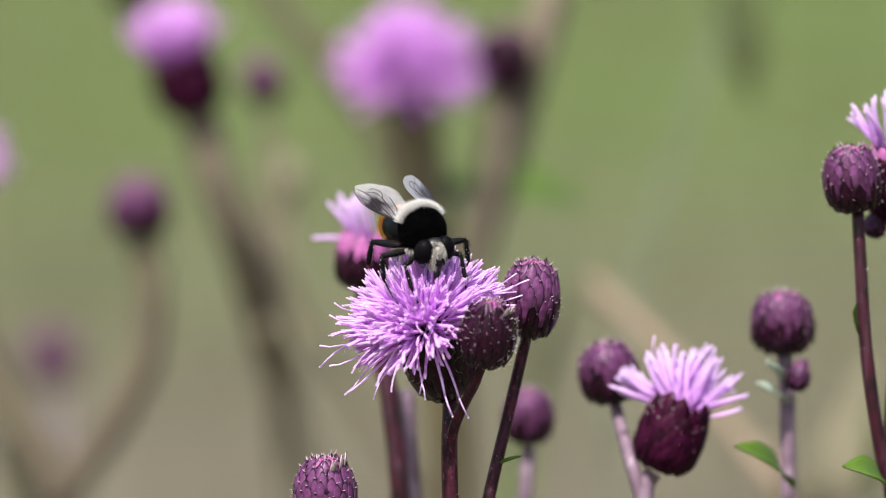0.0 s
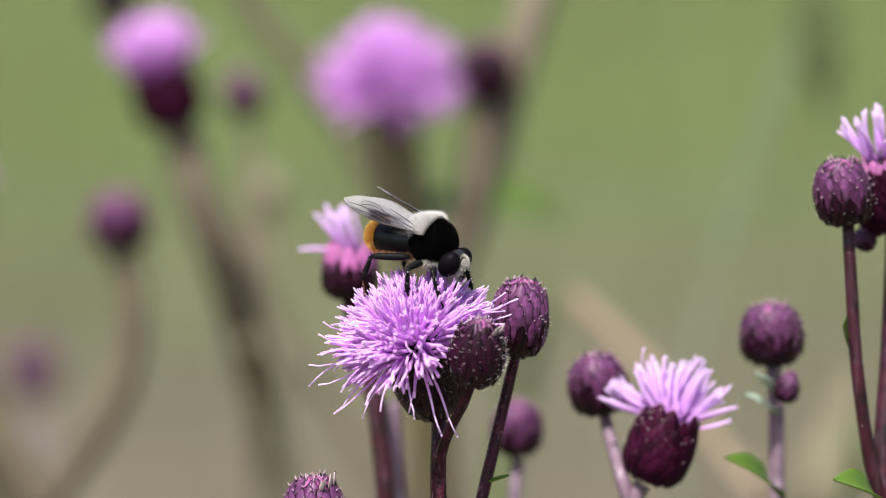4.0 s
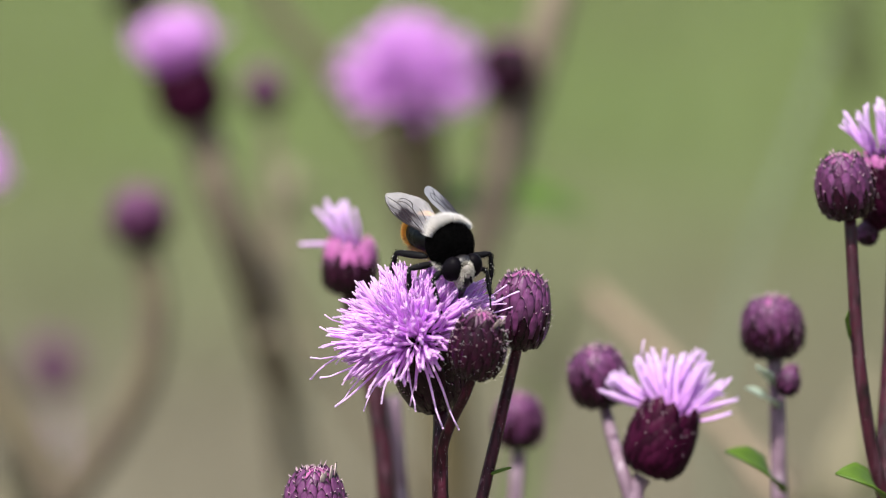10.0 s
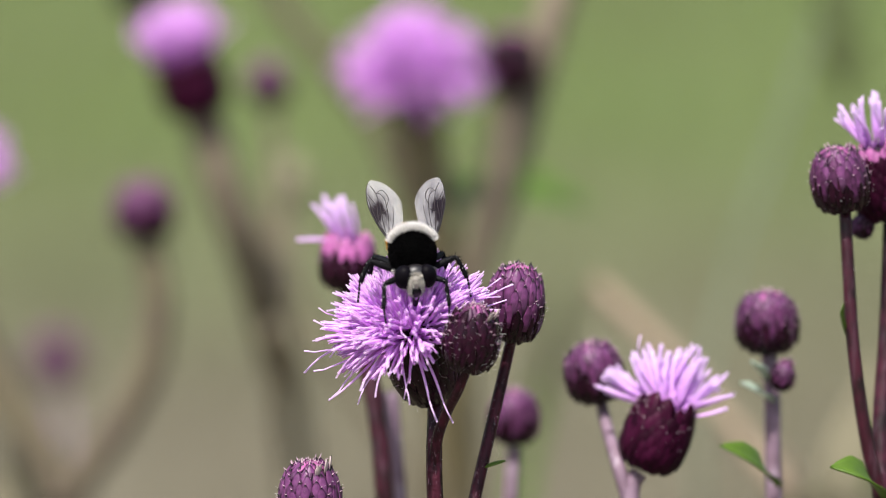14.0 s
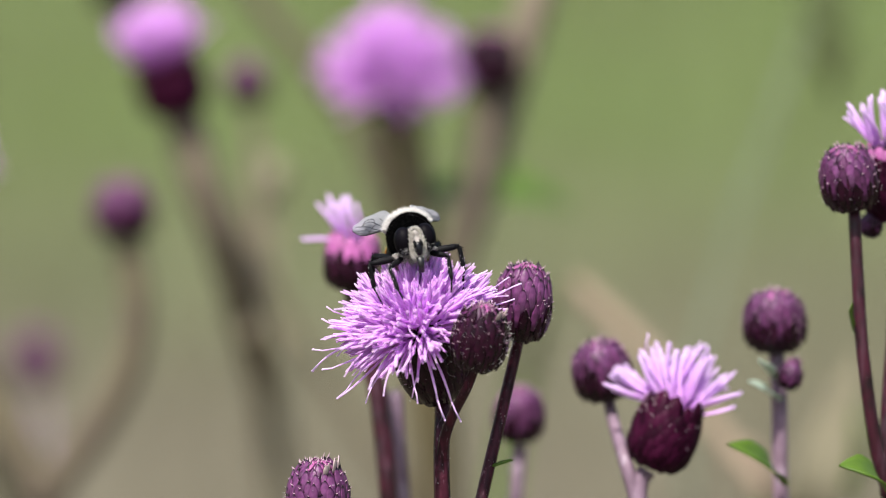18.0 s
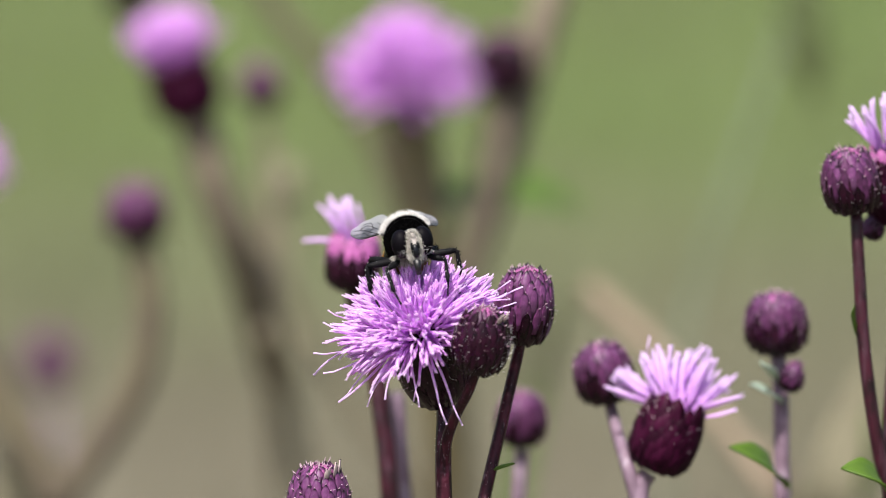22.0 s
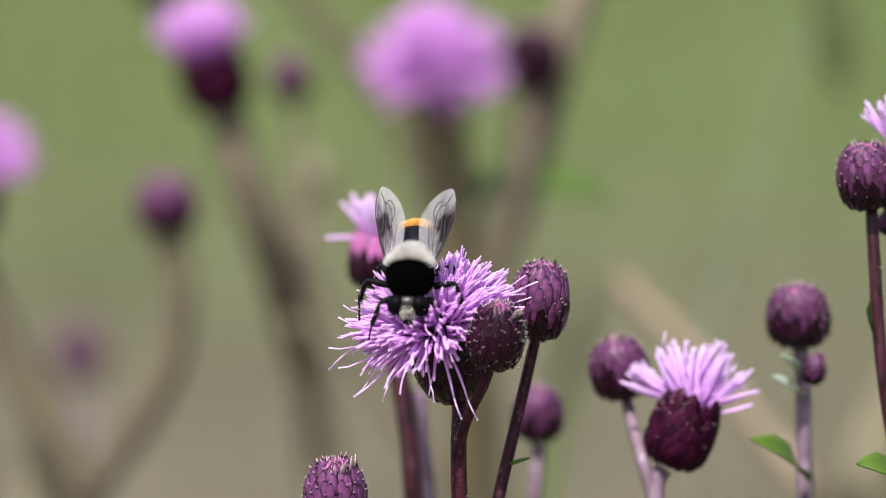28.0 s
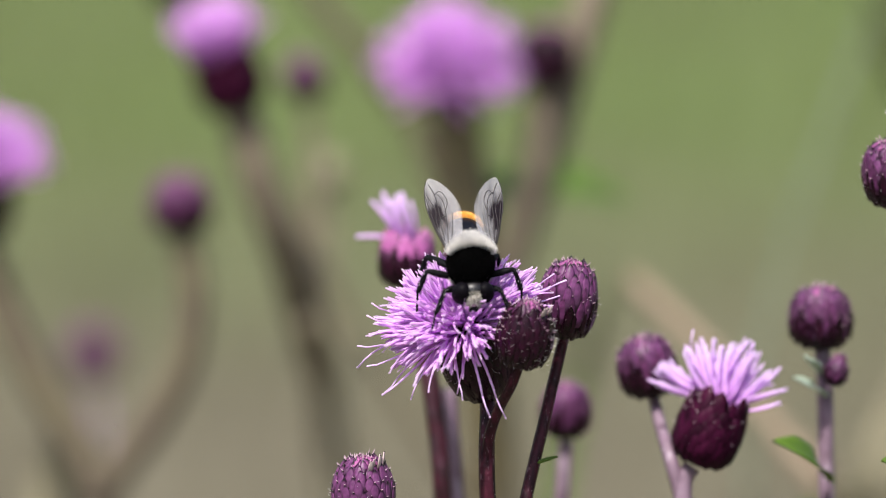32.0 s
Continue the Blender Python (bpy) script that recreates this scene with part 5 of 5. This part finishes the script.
# ---- wind and the hoverfly's steps ----
# seconds, sideways and upward shift of the heads in millimetres
SWAY = {
    "main": [
        (0.0, 0.00, -0.00), (0.5, -3.06, -0.78), (1.0, -1.81, -0.69), (1.5, -1.21, -0.88), (2.0, -0.70, -0.88), (2.5, -1.30, -0.74),
        (3.0, -1.11, -0.88), (3.5, 0.93, -0.83), (5.5, -1.02, -0.13), (6.0, -2.78, -0.36), (6.5, 0.14, 0.00), (7.0, -0.98, -0.45),
        (7.5, -2.60, -0.41), (8.0, -0.79, -0.18), (8.5, -1.48, -0.55), (9.0, -1.53, -0.55), (9.5, -1.07, -0.18), (10.0, -1.21, -0.22),
        (10.5, -1.25, -0.27), (11.0, -0.28, -0.18), (11.5, -1.21, -0.41), (12.0, -0.65, -0.22), (12.5, -1.25, -0.13), (13.0, -0.88, -0.46),
        (13.5, -1.25, -0.32), (14.0, -2.23, -0.22), (14.5, -1.39, -0.78), (16.5, -1.53, -0.27), (17.0, 0.37, -0.22), (17.5, -0.79, -0.22),
        (18.0, 0.83, -0.22), (18.5, 0.14, -0.13), (19.0, -1.30, -0.04), (19.5, -0.83, -0.32), (20.0, -0.97, -0.23), (20.5, -0.60, -0.18),
        (21.0, -1.25, -0.60), (21.5, -1.20, -0.27), (22.0, -0.42, -0.22), (22.5, -1.11, 0.10), (23.0, -0.92, -0.18), (23.5, -1.20, -0.60),
        (24.0, 0.46, -0.22), (24.5, -3.43, -0.55), (25.0, 0.14, -0.32), (25.5, -0.23, -0.13), (26.0, 1.30, -0.37), (26.5, -2.32, -0.41),
        (28.5, -1.48, -0.55), (29.0, -1.02, -0.18), (29.5, -1.85, -0.69), (30.0, -1.81, -0.50), (30.5, -1.44, -0.18), (31.0, -1.21, -0.41),
        (31.5, -1.58, -0.23), (32.0, -0.42, -0.36),
    ],
    "low": [
        (0.0, 0.00, -0.00), (0.5, -2.97, -0.79), (1.0, -1.72, -0.69), (1.5, -1.12, -0.79), (2.0, -0.79, -0.79), (2.5, -1.21, -0.74),
        (3.0, -1.12, -0.88), (3.5, 0.92, -0.84), (5.5, -1.02, -0.13), (6.0, -2.70, -0.27), (6.5, 0.04, 0.00), (7.0, -1.07, -0.45),
        (7.5, -2.60, -0.41), (8.0, -0.79, -0.09), (8.5, -1.49, -0.55), (9.0, -1.63, -0.46), (9.5, -1.07, -0.09), (10.0, -1.30, -0.13),
        (10.5, -1.35, -0.18), (11.0, -0.46, 0.01), (11.5, -1.30, -0.32), (12.0, -0.74, -0.13), (12.5, -1.26, -0.04), (13.0, -0.88, -0.37),
        (13.5, -1.26, -0.23), (14.0, -2.23, -0.13), (14.5, -1.39, -0.69), (16.5, -1.44, -0.18), (17.0, 0.37, -0.13), (17.5, -0.79, -0.14),
        (18.0, 0.92, -0.13), (18.5, 0.23, -0.13), (19.0, -1.12, -0.13), (19.5, -0.84, -0.42), (20.0, -0.88, -0.23), (20.5, -0.52, -0.18),
        (21.0, -1.07, -0.60), (21.5, -1.12, -0.18), (22.0, -0.42, -0.23), (22.5, -0.93, 0.09), (23.0, -0.93, -0.18), (23.5, -1.12, -0.60),
        (24.0, 0.65, -0.13), (24.5, -3.25, -0.64), (25.0, 0.32, -0.41), (25.5, 0.04, -0.04), (26.0, 1.39, -0.28), (26.5, -2.14, -0.32),
        (28.5, -1.49, -0.55), (29.0, -1.03, -0.09), (29.5, -1.95, -0.60), (30.0, -1.81, -0.32), (30.5, -1.35, -0.08), (31.0, -1.21, -0.32),
        (31.5, -1.58, -0.14), (32.0, -0.33, -0.27),
    ],
    "back": [
        (0.0, 0.00, -0.00), (0.5, -3.42, -0.51), (1.0, -1.73, -0.32), (1.5, -1.01, -0.08), (2.0, -1.04, 0.12), (2.5, -1.30, 0.06),
        (3.0, -1.23, -0.01), (3.5, 0.73, 0.19), (5.5, -1.56, 0.26), (6.0, -3.19, 0.07), (6.5, -0.22, 0.18), (7.0, -1.68, 0.03),
        (7.5, -3.01, 0.02), (8.0, -1.11, 0.23), (8.5, -1.97, -0.01), (9.0, -1.80, -0.05), (9.5, -1.37, 0.34), (10.0, -1.72, 0.41),
        (10.5, -1.67, 0.29), (11.0, -0.62, 0.36), (11.5, -1.57, 0.13), (12.0, -0.86, 0.28), (12.5, -1.54, 0.32), (13.0, -1.15, -0.01),
        (13.5, -1.51, 0.13), (14.0, -2.41, 0.13), (14.5, -1.60, -0.18), (16.5, -1.82, 0.08), (17.0, 0.10, 0.23), (17.5, -1.20, 0.17),
        (18.0, 0.49, 0.06), (18.5, -0.13, 0.41), (19.0, -1.36, 0.24), (19.5, -1.22, 0.16), (20.0, -1.53, 0.20), (20.5, -1.06, 0.24),
        (21.0, -1.65, -0.19), (21.5, -1.68, 0.17), (22.0, -0.89, 0.33), (22.5, -1.48, 0.37), (23.0, -1.38, 0.30), (23.5, -1.76, -0.35),
        (24.0, 0.13, 0.13), (24.5, -3.67, -0.47), (25.0, -0.20, -0.07), (25.5, -0.64, -0.16), (26.0, 1.05, 0.06), (26.5, -2.71, -0.29),
        (28.5, -0.96, -0.32), (29.0, -0.48, -0.39), (29.5, -1.30, -0.59), (30.0, -1.18, -0.41), (30.5, -0.85, -0.28), (31.0, -0.69, -0.34),
        (31.5, -1.01, -0.37), (32.0, 0.22, -0.20),
    ],
    "right": [
        (0.0, 0.00, -0.00), (0.5, -3.34, -0.51), (1.0, -1.62, -0.32), (1.5, -0.93, -0.42), (2.0, -0.88, -0.05), (2.5, -1.11, -0.00),
        (3.0, -1.02, -0.24), (3.5, 1.02, -0.09), (5.5, -1.02, 0.52), (6.0, -2.78, 0.38), (6.5, 0.23, 0.37), (7.0, -1.25, 0.28),
        (7.5, -2.60, 0.33), (8.0, -0.60, 0.38), (8.5, -1.48, 0.19), (9.0, -1.44, 0.09), (9.5, -0.98, 0.37), (10.0, -1.39, 0.61),
        (10.5, -1.25, 0.38), (11.0, -0.28, 0.56), (11.5, -1.30, 0.33), (12.0, -0.55, 0.42), (12.5, -1.25, 0.52), (13.0, -0.88, 0.19),
        (13.5, -1.25, 0.33), (14.0, -2.22, 0.33), (14.5, -1.39, -0.04), (16.5, -1.44, 0.28), (17.0, 0.46, 0.42), (17.5, -0.70, 0.42),
        (18.0, 1.02, 0.42), (18.5, 0.33, 0.61), (19.0, -0.93, 0.61), (19.5, -0.65, 0.42), (20.0, -0.88, 0.51), (20.5, -0.42, 0.56),
        (21.0, -1.07, 0.14), (21.5, -1.11, 0.56), (22.0, -0.32, 0.52), (22.5, -0.93, 0.84), (23.0, -0.83, 0.56), (23.5, -1.11, 0.14),
        (24.0, 0.65, 0.52), (24.5, -3.16, 0.10), (25.0, 0.42, 0.33), (25.5, -0.14, 0.42), (26.0, 1.48, 0.37), (26.5, -2.23, 0.15),
        (28.5, -1.39, 0.19), (29.0, -0.93, 0.47), (29.5, -1.76, 0.05), (30.0, -1.71, 0.24), (30.5, -1.35, 0.38), (31.0, -1.21, 0.33),
        (31.5, -1.49, 0.42), (32.0, -0.33, 0.38),
    ],
    "small": [
        (0.0, 0.00, -0.00), (0.5, -3.34, -0.51), (1.0, -1.62, -0.32), (1.5, -0.93, -0.42), (2.0, -0.88, -0.05), (2.5, -1.11, -0.00),
        (3.0, -1.02, -0.24), (3.5, 1.02, -0.09), (5.5, -1.02, 0.52), (6.0, -2.88, 0.24), (6.5, -0.05, 0.24), (7.0, -1.11, 0.24),
        (7.5, -2.74, 0.10), (8.0, -0.88, 0.29), (8.5, -1.67, 0.05), (9.0, -1.58, 0.47), (9.5, -1.21, 0.19), (10.0, -1.39, 0.57),
        (10.5, -1.53, 0.28), (11.0, -0.51, 0.56), (11.5, -1.44, 0.33), (12.0, -0.79, 0.33), (12.5, -1.48, 0.33), (13.0, -1.07, 0.15),
        (13.5, -1.48, 0.19), (14.0, -2.37, 0.24), (14.5, -1.53, -0.41), (16.5, -1.58, 0.01), (17.0, 0.37, 0.38), (17.5, -0.79, 0.19),
        (18.0, 0.79, 0.38), (18.5, 0.28, 0.42), (19.0, -1.07, 0.42), (19.5, -0.75, 0.33), (20.0, -1.02, 0.38), (20.5, -0.56, 0.33),
        (21.0, -1.16, 0.19), (21.5, -1.25, 0.33), (22.0, -0.56, 0.28), (22.5, -0.93, 0.98), (23.0, -0.93, 0.33), (23.5, -1.16, 0.14),
        (24.0, 0.51, 0.33), (24.5, -3.11, -0.08), (25.0, 0.28, 0.05), (25.5, -0.28, 0.19), (26.0, 1.62, 0.38), (26.5, -2.46, -0.08),
        (28.5, -1.62, 0.01), (29.0, -1.07, 0.42), (29.5, -1.85, -0.04), (30.0, -1.67, 0.47), (30.5, -1.58, 0.10), (31.0, -1.44, 0.24),
        (31.5, -1.49, 0.47), (32.0, -0.47, 0.38),
    ],
    "round": [
        (0.0, 0.00, -0.00), (0.5, -3.34, -0.51), (1.0, -1.62, -0.32), (1.5, -0.93, -0.42), (2.0, -0.88, -0.05), (2.5, -1.11, -0.00),
        (3.0, -1.02, -0.24), (3.5, 1.02, -0.09), (5.5, -1.02, 0.52), (6.0, -2.88, 0.33), (6.5, 0.05, 0.38), (7.0, -1.25, 0.19),
        (7.5, -2.78, 0.28), (8.0, -0.78, 0.38), (8.5, -1.58, 0.19), (9.0, -1.62, 0.10), (9.5, -1.07, 0.33), (10.0, -1.34, 0.52),
        (10.5, -1.39, 0.33), (11.0, -0.46, 0.52), (11.5, -1.30, 0.29), (12.0, -0.74, 0.42), (12.5, -1.25, 0.47), (13.0, -0.88, 0.15),
        (13.5, -1.39, 0.28), (14.0, -2.36, 0.33), (14.5, -1.44, -0.04), (16.5, -1.53, 0.19), (17.0, 0.37, 0.33), (17.5, -0.70, 0.38),
        (18.0, 0.88, 0.33), (18.5, 0.28, 0.56), (19.0, -1.02, 0.52), (19.5, -0.65, 0.38), (20.0, -0.97, 0.47), (20.5, -0.55, 0.47),
        (21.0, -1.21, 0.10), (21.5, -1.20, 0.47), (22.0, -0.46, 0.47), (22.5, -1.02, 0.75), (23.0, -0.88, 0.52), (23.5, -1.25, 0.05),
        (24.0, 0.51, 0.47), (24.5, -3.20, 0.05), (25.0, 0.32, 0.28), (25.5, -0.28, 0.33), (26.0, 1.48, 0.28), (26.5, -2.32, 0.10),
        (28.5, -0.74, 0.66), (29.0, -0.32, 0.80), (29.5, -1.76, 0.01), (30.0, -1.81, 0.19), (30.5, -1.35, 0.33), (31.0, -1.35, 0.28),
        (31.5, -1.58, 0.38), (32.0, -0.42, 0.33),
    ],
    "tall": [
        (0.0, 0.00, -0.00), (0.5, -3.34, -0.42), (1.0, -1.44, -0.42), (1.5, -0.65, -0.61), (2.0, -0.42, -0.33), (2.5, -1.02, -0.28),
        (3.0, -0.84, -0.42), (3.5, 1.11, -0.28), (5.5, -0.83, 0.42), (6.0, -2.60, 0.19), (6.5, 0.42, 0.28), (7.0, -0.98, -0.09),
        (7.5, -2.60, 0.14), (8.0, -0.51, 0.18), (8.5, -1.30, -0.09), (9.0, -1.35, -0.18), (9.5, -0.79, 0.09), (10.0, -1.02, 0.24),
        (10.5, -1.07, 0.10), (11.0, -0.09, 0.19), (11.5, -1.11, 0.05), (12.0, -0.46, 0.23), (12.5, -1.07, 0.32), (13.0, -0.70, -0.00),
        (13.5, -1.07, 0.14), (14.0, -1.95, 0.23), (14.5, -1.11, -0.32), (16.5, -1.25, 0.19), (17.0, 0.84, 0.24), (17.5, -0.32, 0.24),
        (18.0, 1.30, 0.24), (18.5, 0.70, 0.33), (19.0, -0.65, 0.42), (19.5, -0.37, 0.23), (20.0, -0.60, 0.42), (20.5, -0.23, 0.38),
        (21.0, -0.97, -0.04), (21.5, -0.92, 0.38), (22.0, 0.05, 0.33), (22.5, -0.65, 0.65), (23.0, -0.46, 0.38), (23.5, -0.83, 0.05),
        (24.0, 0.93, 0.33), (24.5, -2.97, 0.10), (25.0, 0.51, 0.33), (25.5, 0.05, 0.42), (26.0, 1.76, 0.19), (26.5, -1.86, 0.15),
        (28.5, -1.02, 0.00), (29.0, -0.55, 0.28), (29.5, -1.57, -0.23), (30.0, -1.35, 0.05), (30.5, -0.98, 0.28), (31.0, -0.84, 0.14),
        (31.5, -1.21, 0.33), (32.0, -0.33, 0.38),
    ],
}
# seconds, place of the thorax at rest wind in metres, lean to its side, nose-down and heading in degrees
STEPS = [
    (0.0, -0.00220, -0.00558, 0.80288, 7, 11, 25),
    (1.0, -0.00242, -0.00553, 0.80322, 4, 10, 26),
    (2.0, -0.00010, -0.00348, 0.80335, 6, 6, 46),
    (3.0, -0.00012, -0.00454, 0.80325, 7, 14, 48),
    (5.5, 0.00129, -0.00244, 0.80353, 0, 18, 72),
    (6.0, 0.00225, -0.00253, 0.80296, 0, 18, 75),
    (7.0, 0.00300, -0.00257, 0.80275, 0, 18, 75),
    (8.0, 0.00201, -0.00250, 0.80317, 0, 18, 72),
    (9.0, 0.00118, -0.00452, 0.80318, 6, 15, 37),
    (10.0, 0.00175, -0.00560, 0.80264, 6, 19, 29),
    (11.0, 0.00030, -0.00779, 0.80112, 4, 20, 13),
    (12.0, -0.00084, -0.00788, 0.80090, 0, 16, 12),
    (13.0, -0.00256, -0.00782, 0.80103, 0, 15, 3),
    (14.0, -0.00151, -0.00778, 0.80129, 2, 15, 6),
    (14.5, -0.00189, -0.00776, 0.80148, 2, 17, 6),
    (16.5, -0.00292, -0.00473, 0.80187, 10, -12, 8),
    (17.0, -0.00278, -0.00465, 0.80238, 10, -13, 8),
    (18.0, -0.00265, -0.00464, 0.80242, 10, -13, 8),
    (19.0, -0.00305, -0.00466, 0.80231, 10, -13, 8),
    (20.0, -0.00277, -0.00467, 0.80225, 10, -13, 8),
    (21.0, -0.00287, -0.00470, 0.80208, 10, -13, 8),
    (22.0, -0.00307, -0.00464, 0.80243, 9, -14, 8),
    (23.0, -0.00340, -0.00466, 0.80232, 9, -13, 8),
    (24.0, -0.00323, -0.00469, 0.80214, 9, -13, 6),
    (25.0, -0.00388, -0.00464, 0.80220, 11, -6, -3),
    (25.5, -0.00465, -0.00473, 0.80185, 9, 2, -14),
    (26.0, -0.00610, -0.00476, 0.80125, 6, 10, -14),
    (26.5, -0.00472, -0.00695, 0.80065, 0, 23, -7),
    (28.5, -0.00383, -0.00928, 0.79869, 0, 47, -7),
    (29.0, -0.00320, -0.00926, 0.79863, 0, 50, -7),
    (29.5, -0.00275, -0.00924, 0.79897, 0, 48, -3),
    (30.5, -0.00161, -0.00911, 0.79979, 0, 44, 2),
    (31.5, -0.00116, -0.00904, 0.80024, 0, 41, 8),
    (32.0, -0.00103, -0.00909, 0.79992, 0, 38, 9),
]
# seconds, degrees by which the wings open, turn flat and dip
SPREAD = [(0, -1, 0, 3), (2, -5, 0, 3), (3, 0, 0, 4), (8, 0, 0, 4), (9, -7, 0, 8), (10, -3, 0, 9), (11, 0, 0, -1), (12, -3, 0, -9), (13, -5, 0, -11), (14.5, -3, 0, -9), (16.5, 4, 12, -3), (24.5, 4, 12, -3), (25, 2, 8, 0), (26, 2, 0, 2), (32, 0, 0, 0)]
# seconds, degrees by which the head bows, millimetres by which it lifts
NODDING = [(0, 18, 0), (10, 18, 0), (11, 26, 0), (12, 29, 0), (14, 29, 0), (14.5, 21, 0), (16.5, 10, 0.65), (24.5, 9, 0.65), (25, 12, 0.1), (26, 12, 0.0), (26.5, 18, 0), (28.5, 22, 0), (32, 20, 0)]
# seconds, degrees by which the front, middle and hind legs stand out to the side
SPLAY = [(0, 4, 0, 0), (10, 4, 0, 0), (11, 12, 18, 0), (12, 12, 26, 6), (14.5, 12, 26, 6), (16.5, 0, 0, 0), (24.5, 0, 0, 0), (25.2, 4, 4, 14), (26, 8, 6, 14), (26.5, 15, 8, 8), (28.5, 38, 22, 6), (32, 38, 22, 6)]
# seconds, sideways shift of the grass stalk's top in millimetres
NOD = [
    (0.0, 0.00),
    (1.0, 4.92),
    (2.0, 13.02),
    (3.0, 9.51),
    (3.5, 13.40),
    (5.5, 21.35),
    (6.0, 21.04),
    (7.0, 12.45),
    (8.0, 20.18),
    (9.0, 19.62),
    (11.0, 21.19),
    (13.0, 17.98),
    (14.5, 16.71),
    (17.0, 20.82),
    (19.0, 14.90),
    (21.0, 12.85),
    (23.0, 11.05),
    (26.0, 8.96),
    (28.5, 12.99),
    (30.0, 17.70),
    (32.0, 19.26),
]


def between(rows, t):
    for a, b in zip(rows, rows[1:]):
        if a[0] <= t <= b[0]:
            f = (t - a[0]) / (b[0] - a[0])
            return [p + (q - p) * f for p, q in zip(a[1:], b[1:])]
    return list(rows[-1][1:])


def motions():
    for ob, key in ((T_MAIN, "main"), (T_LOW, "low"), (T_BACK, "back"), (T_RIGHT, "right"), (T_SMALL, "small"), (T_ROUND, "round"), (T_TALL, "tall")):
        base = ob.location.copy()
        walk(ob, [(t, pose(base.x, base.y, up / 1000, 0, math.degrees(dx / 800), 0)) for t, dx, up in SWAY[key]])
    rows = []
    for t, dx, up in SWAY["main"]:
        x, y, z, roll, nose, heading = between(STEPS, t)
        rows.append((t, pose(x + dx / 1000, y, z + up / 1000, roll, nose, heading - 90)))
    walk(FLY, rows)
    for ob, give, side in LEGS:
        hip = ob.matrix_basis.copy()
        which = 0 if give < 0.5 else 1 if give < 0.9 else 2
        walk(ob, [(row[0], hip @ Matrix.Rotation(radians(side * between(SPLAY, row[0])[which]), 4, "X") @ Matrix.Rotation(radians(-give * (row[5] - 12)), 4, "Y")) for row in STEPS])
    neck = HEAD[0].matrix_basis.copy()
    walk(HEAD[0], [(t, neck @ Matrix.Translation((-0.0003 * b, 0, 0.001 * b)) @ Matrix.Rotation(radians(a), 4, "Y")) for t, a, b in NODDING])
    for ob, side in WINGS:
        m = ob.matrix_basis.copy()
        walk(ob, [(t, m @ Matrix.Rotation(radians(side * a), 4, "Z") @ Matrix.Rotation(radians(-c), 4, "Y") @ Matrix.Rotation(radians(side * b), 4, "X")) for t, a, b, c in SPREAD])
    base = BLADE.location.copy()
    walk(BLADE, [(t, pose(base.x, base.y, 0, 0, math.degrees(dx / 850), 0)) for t, dx in NOD])


motions()
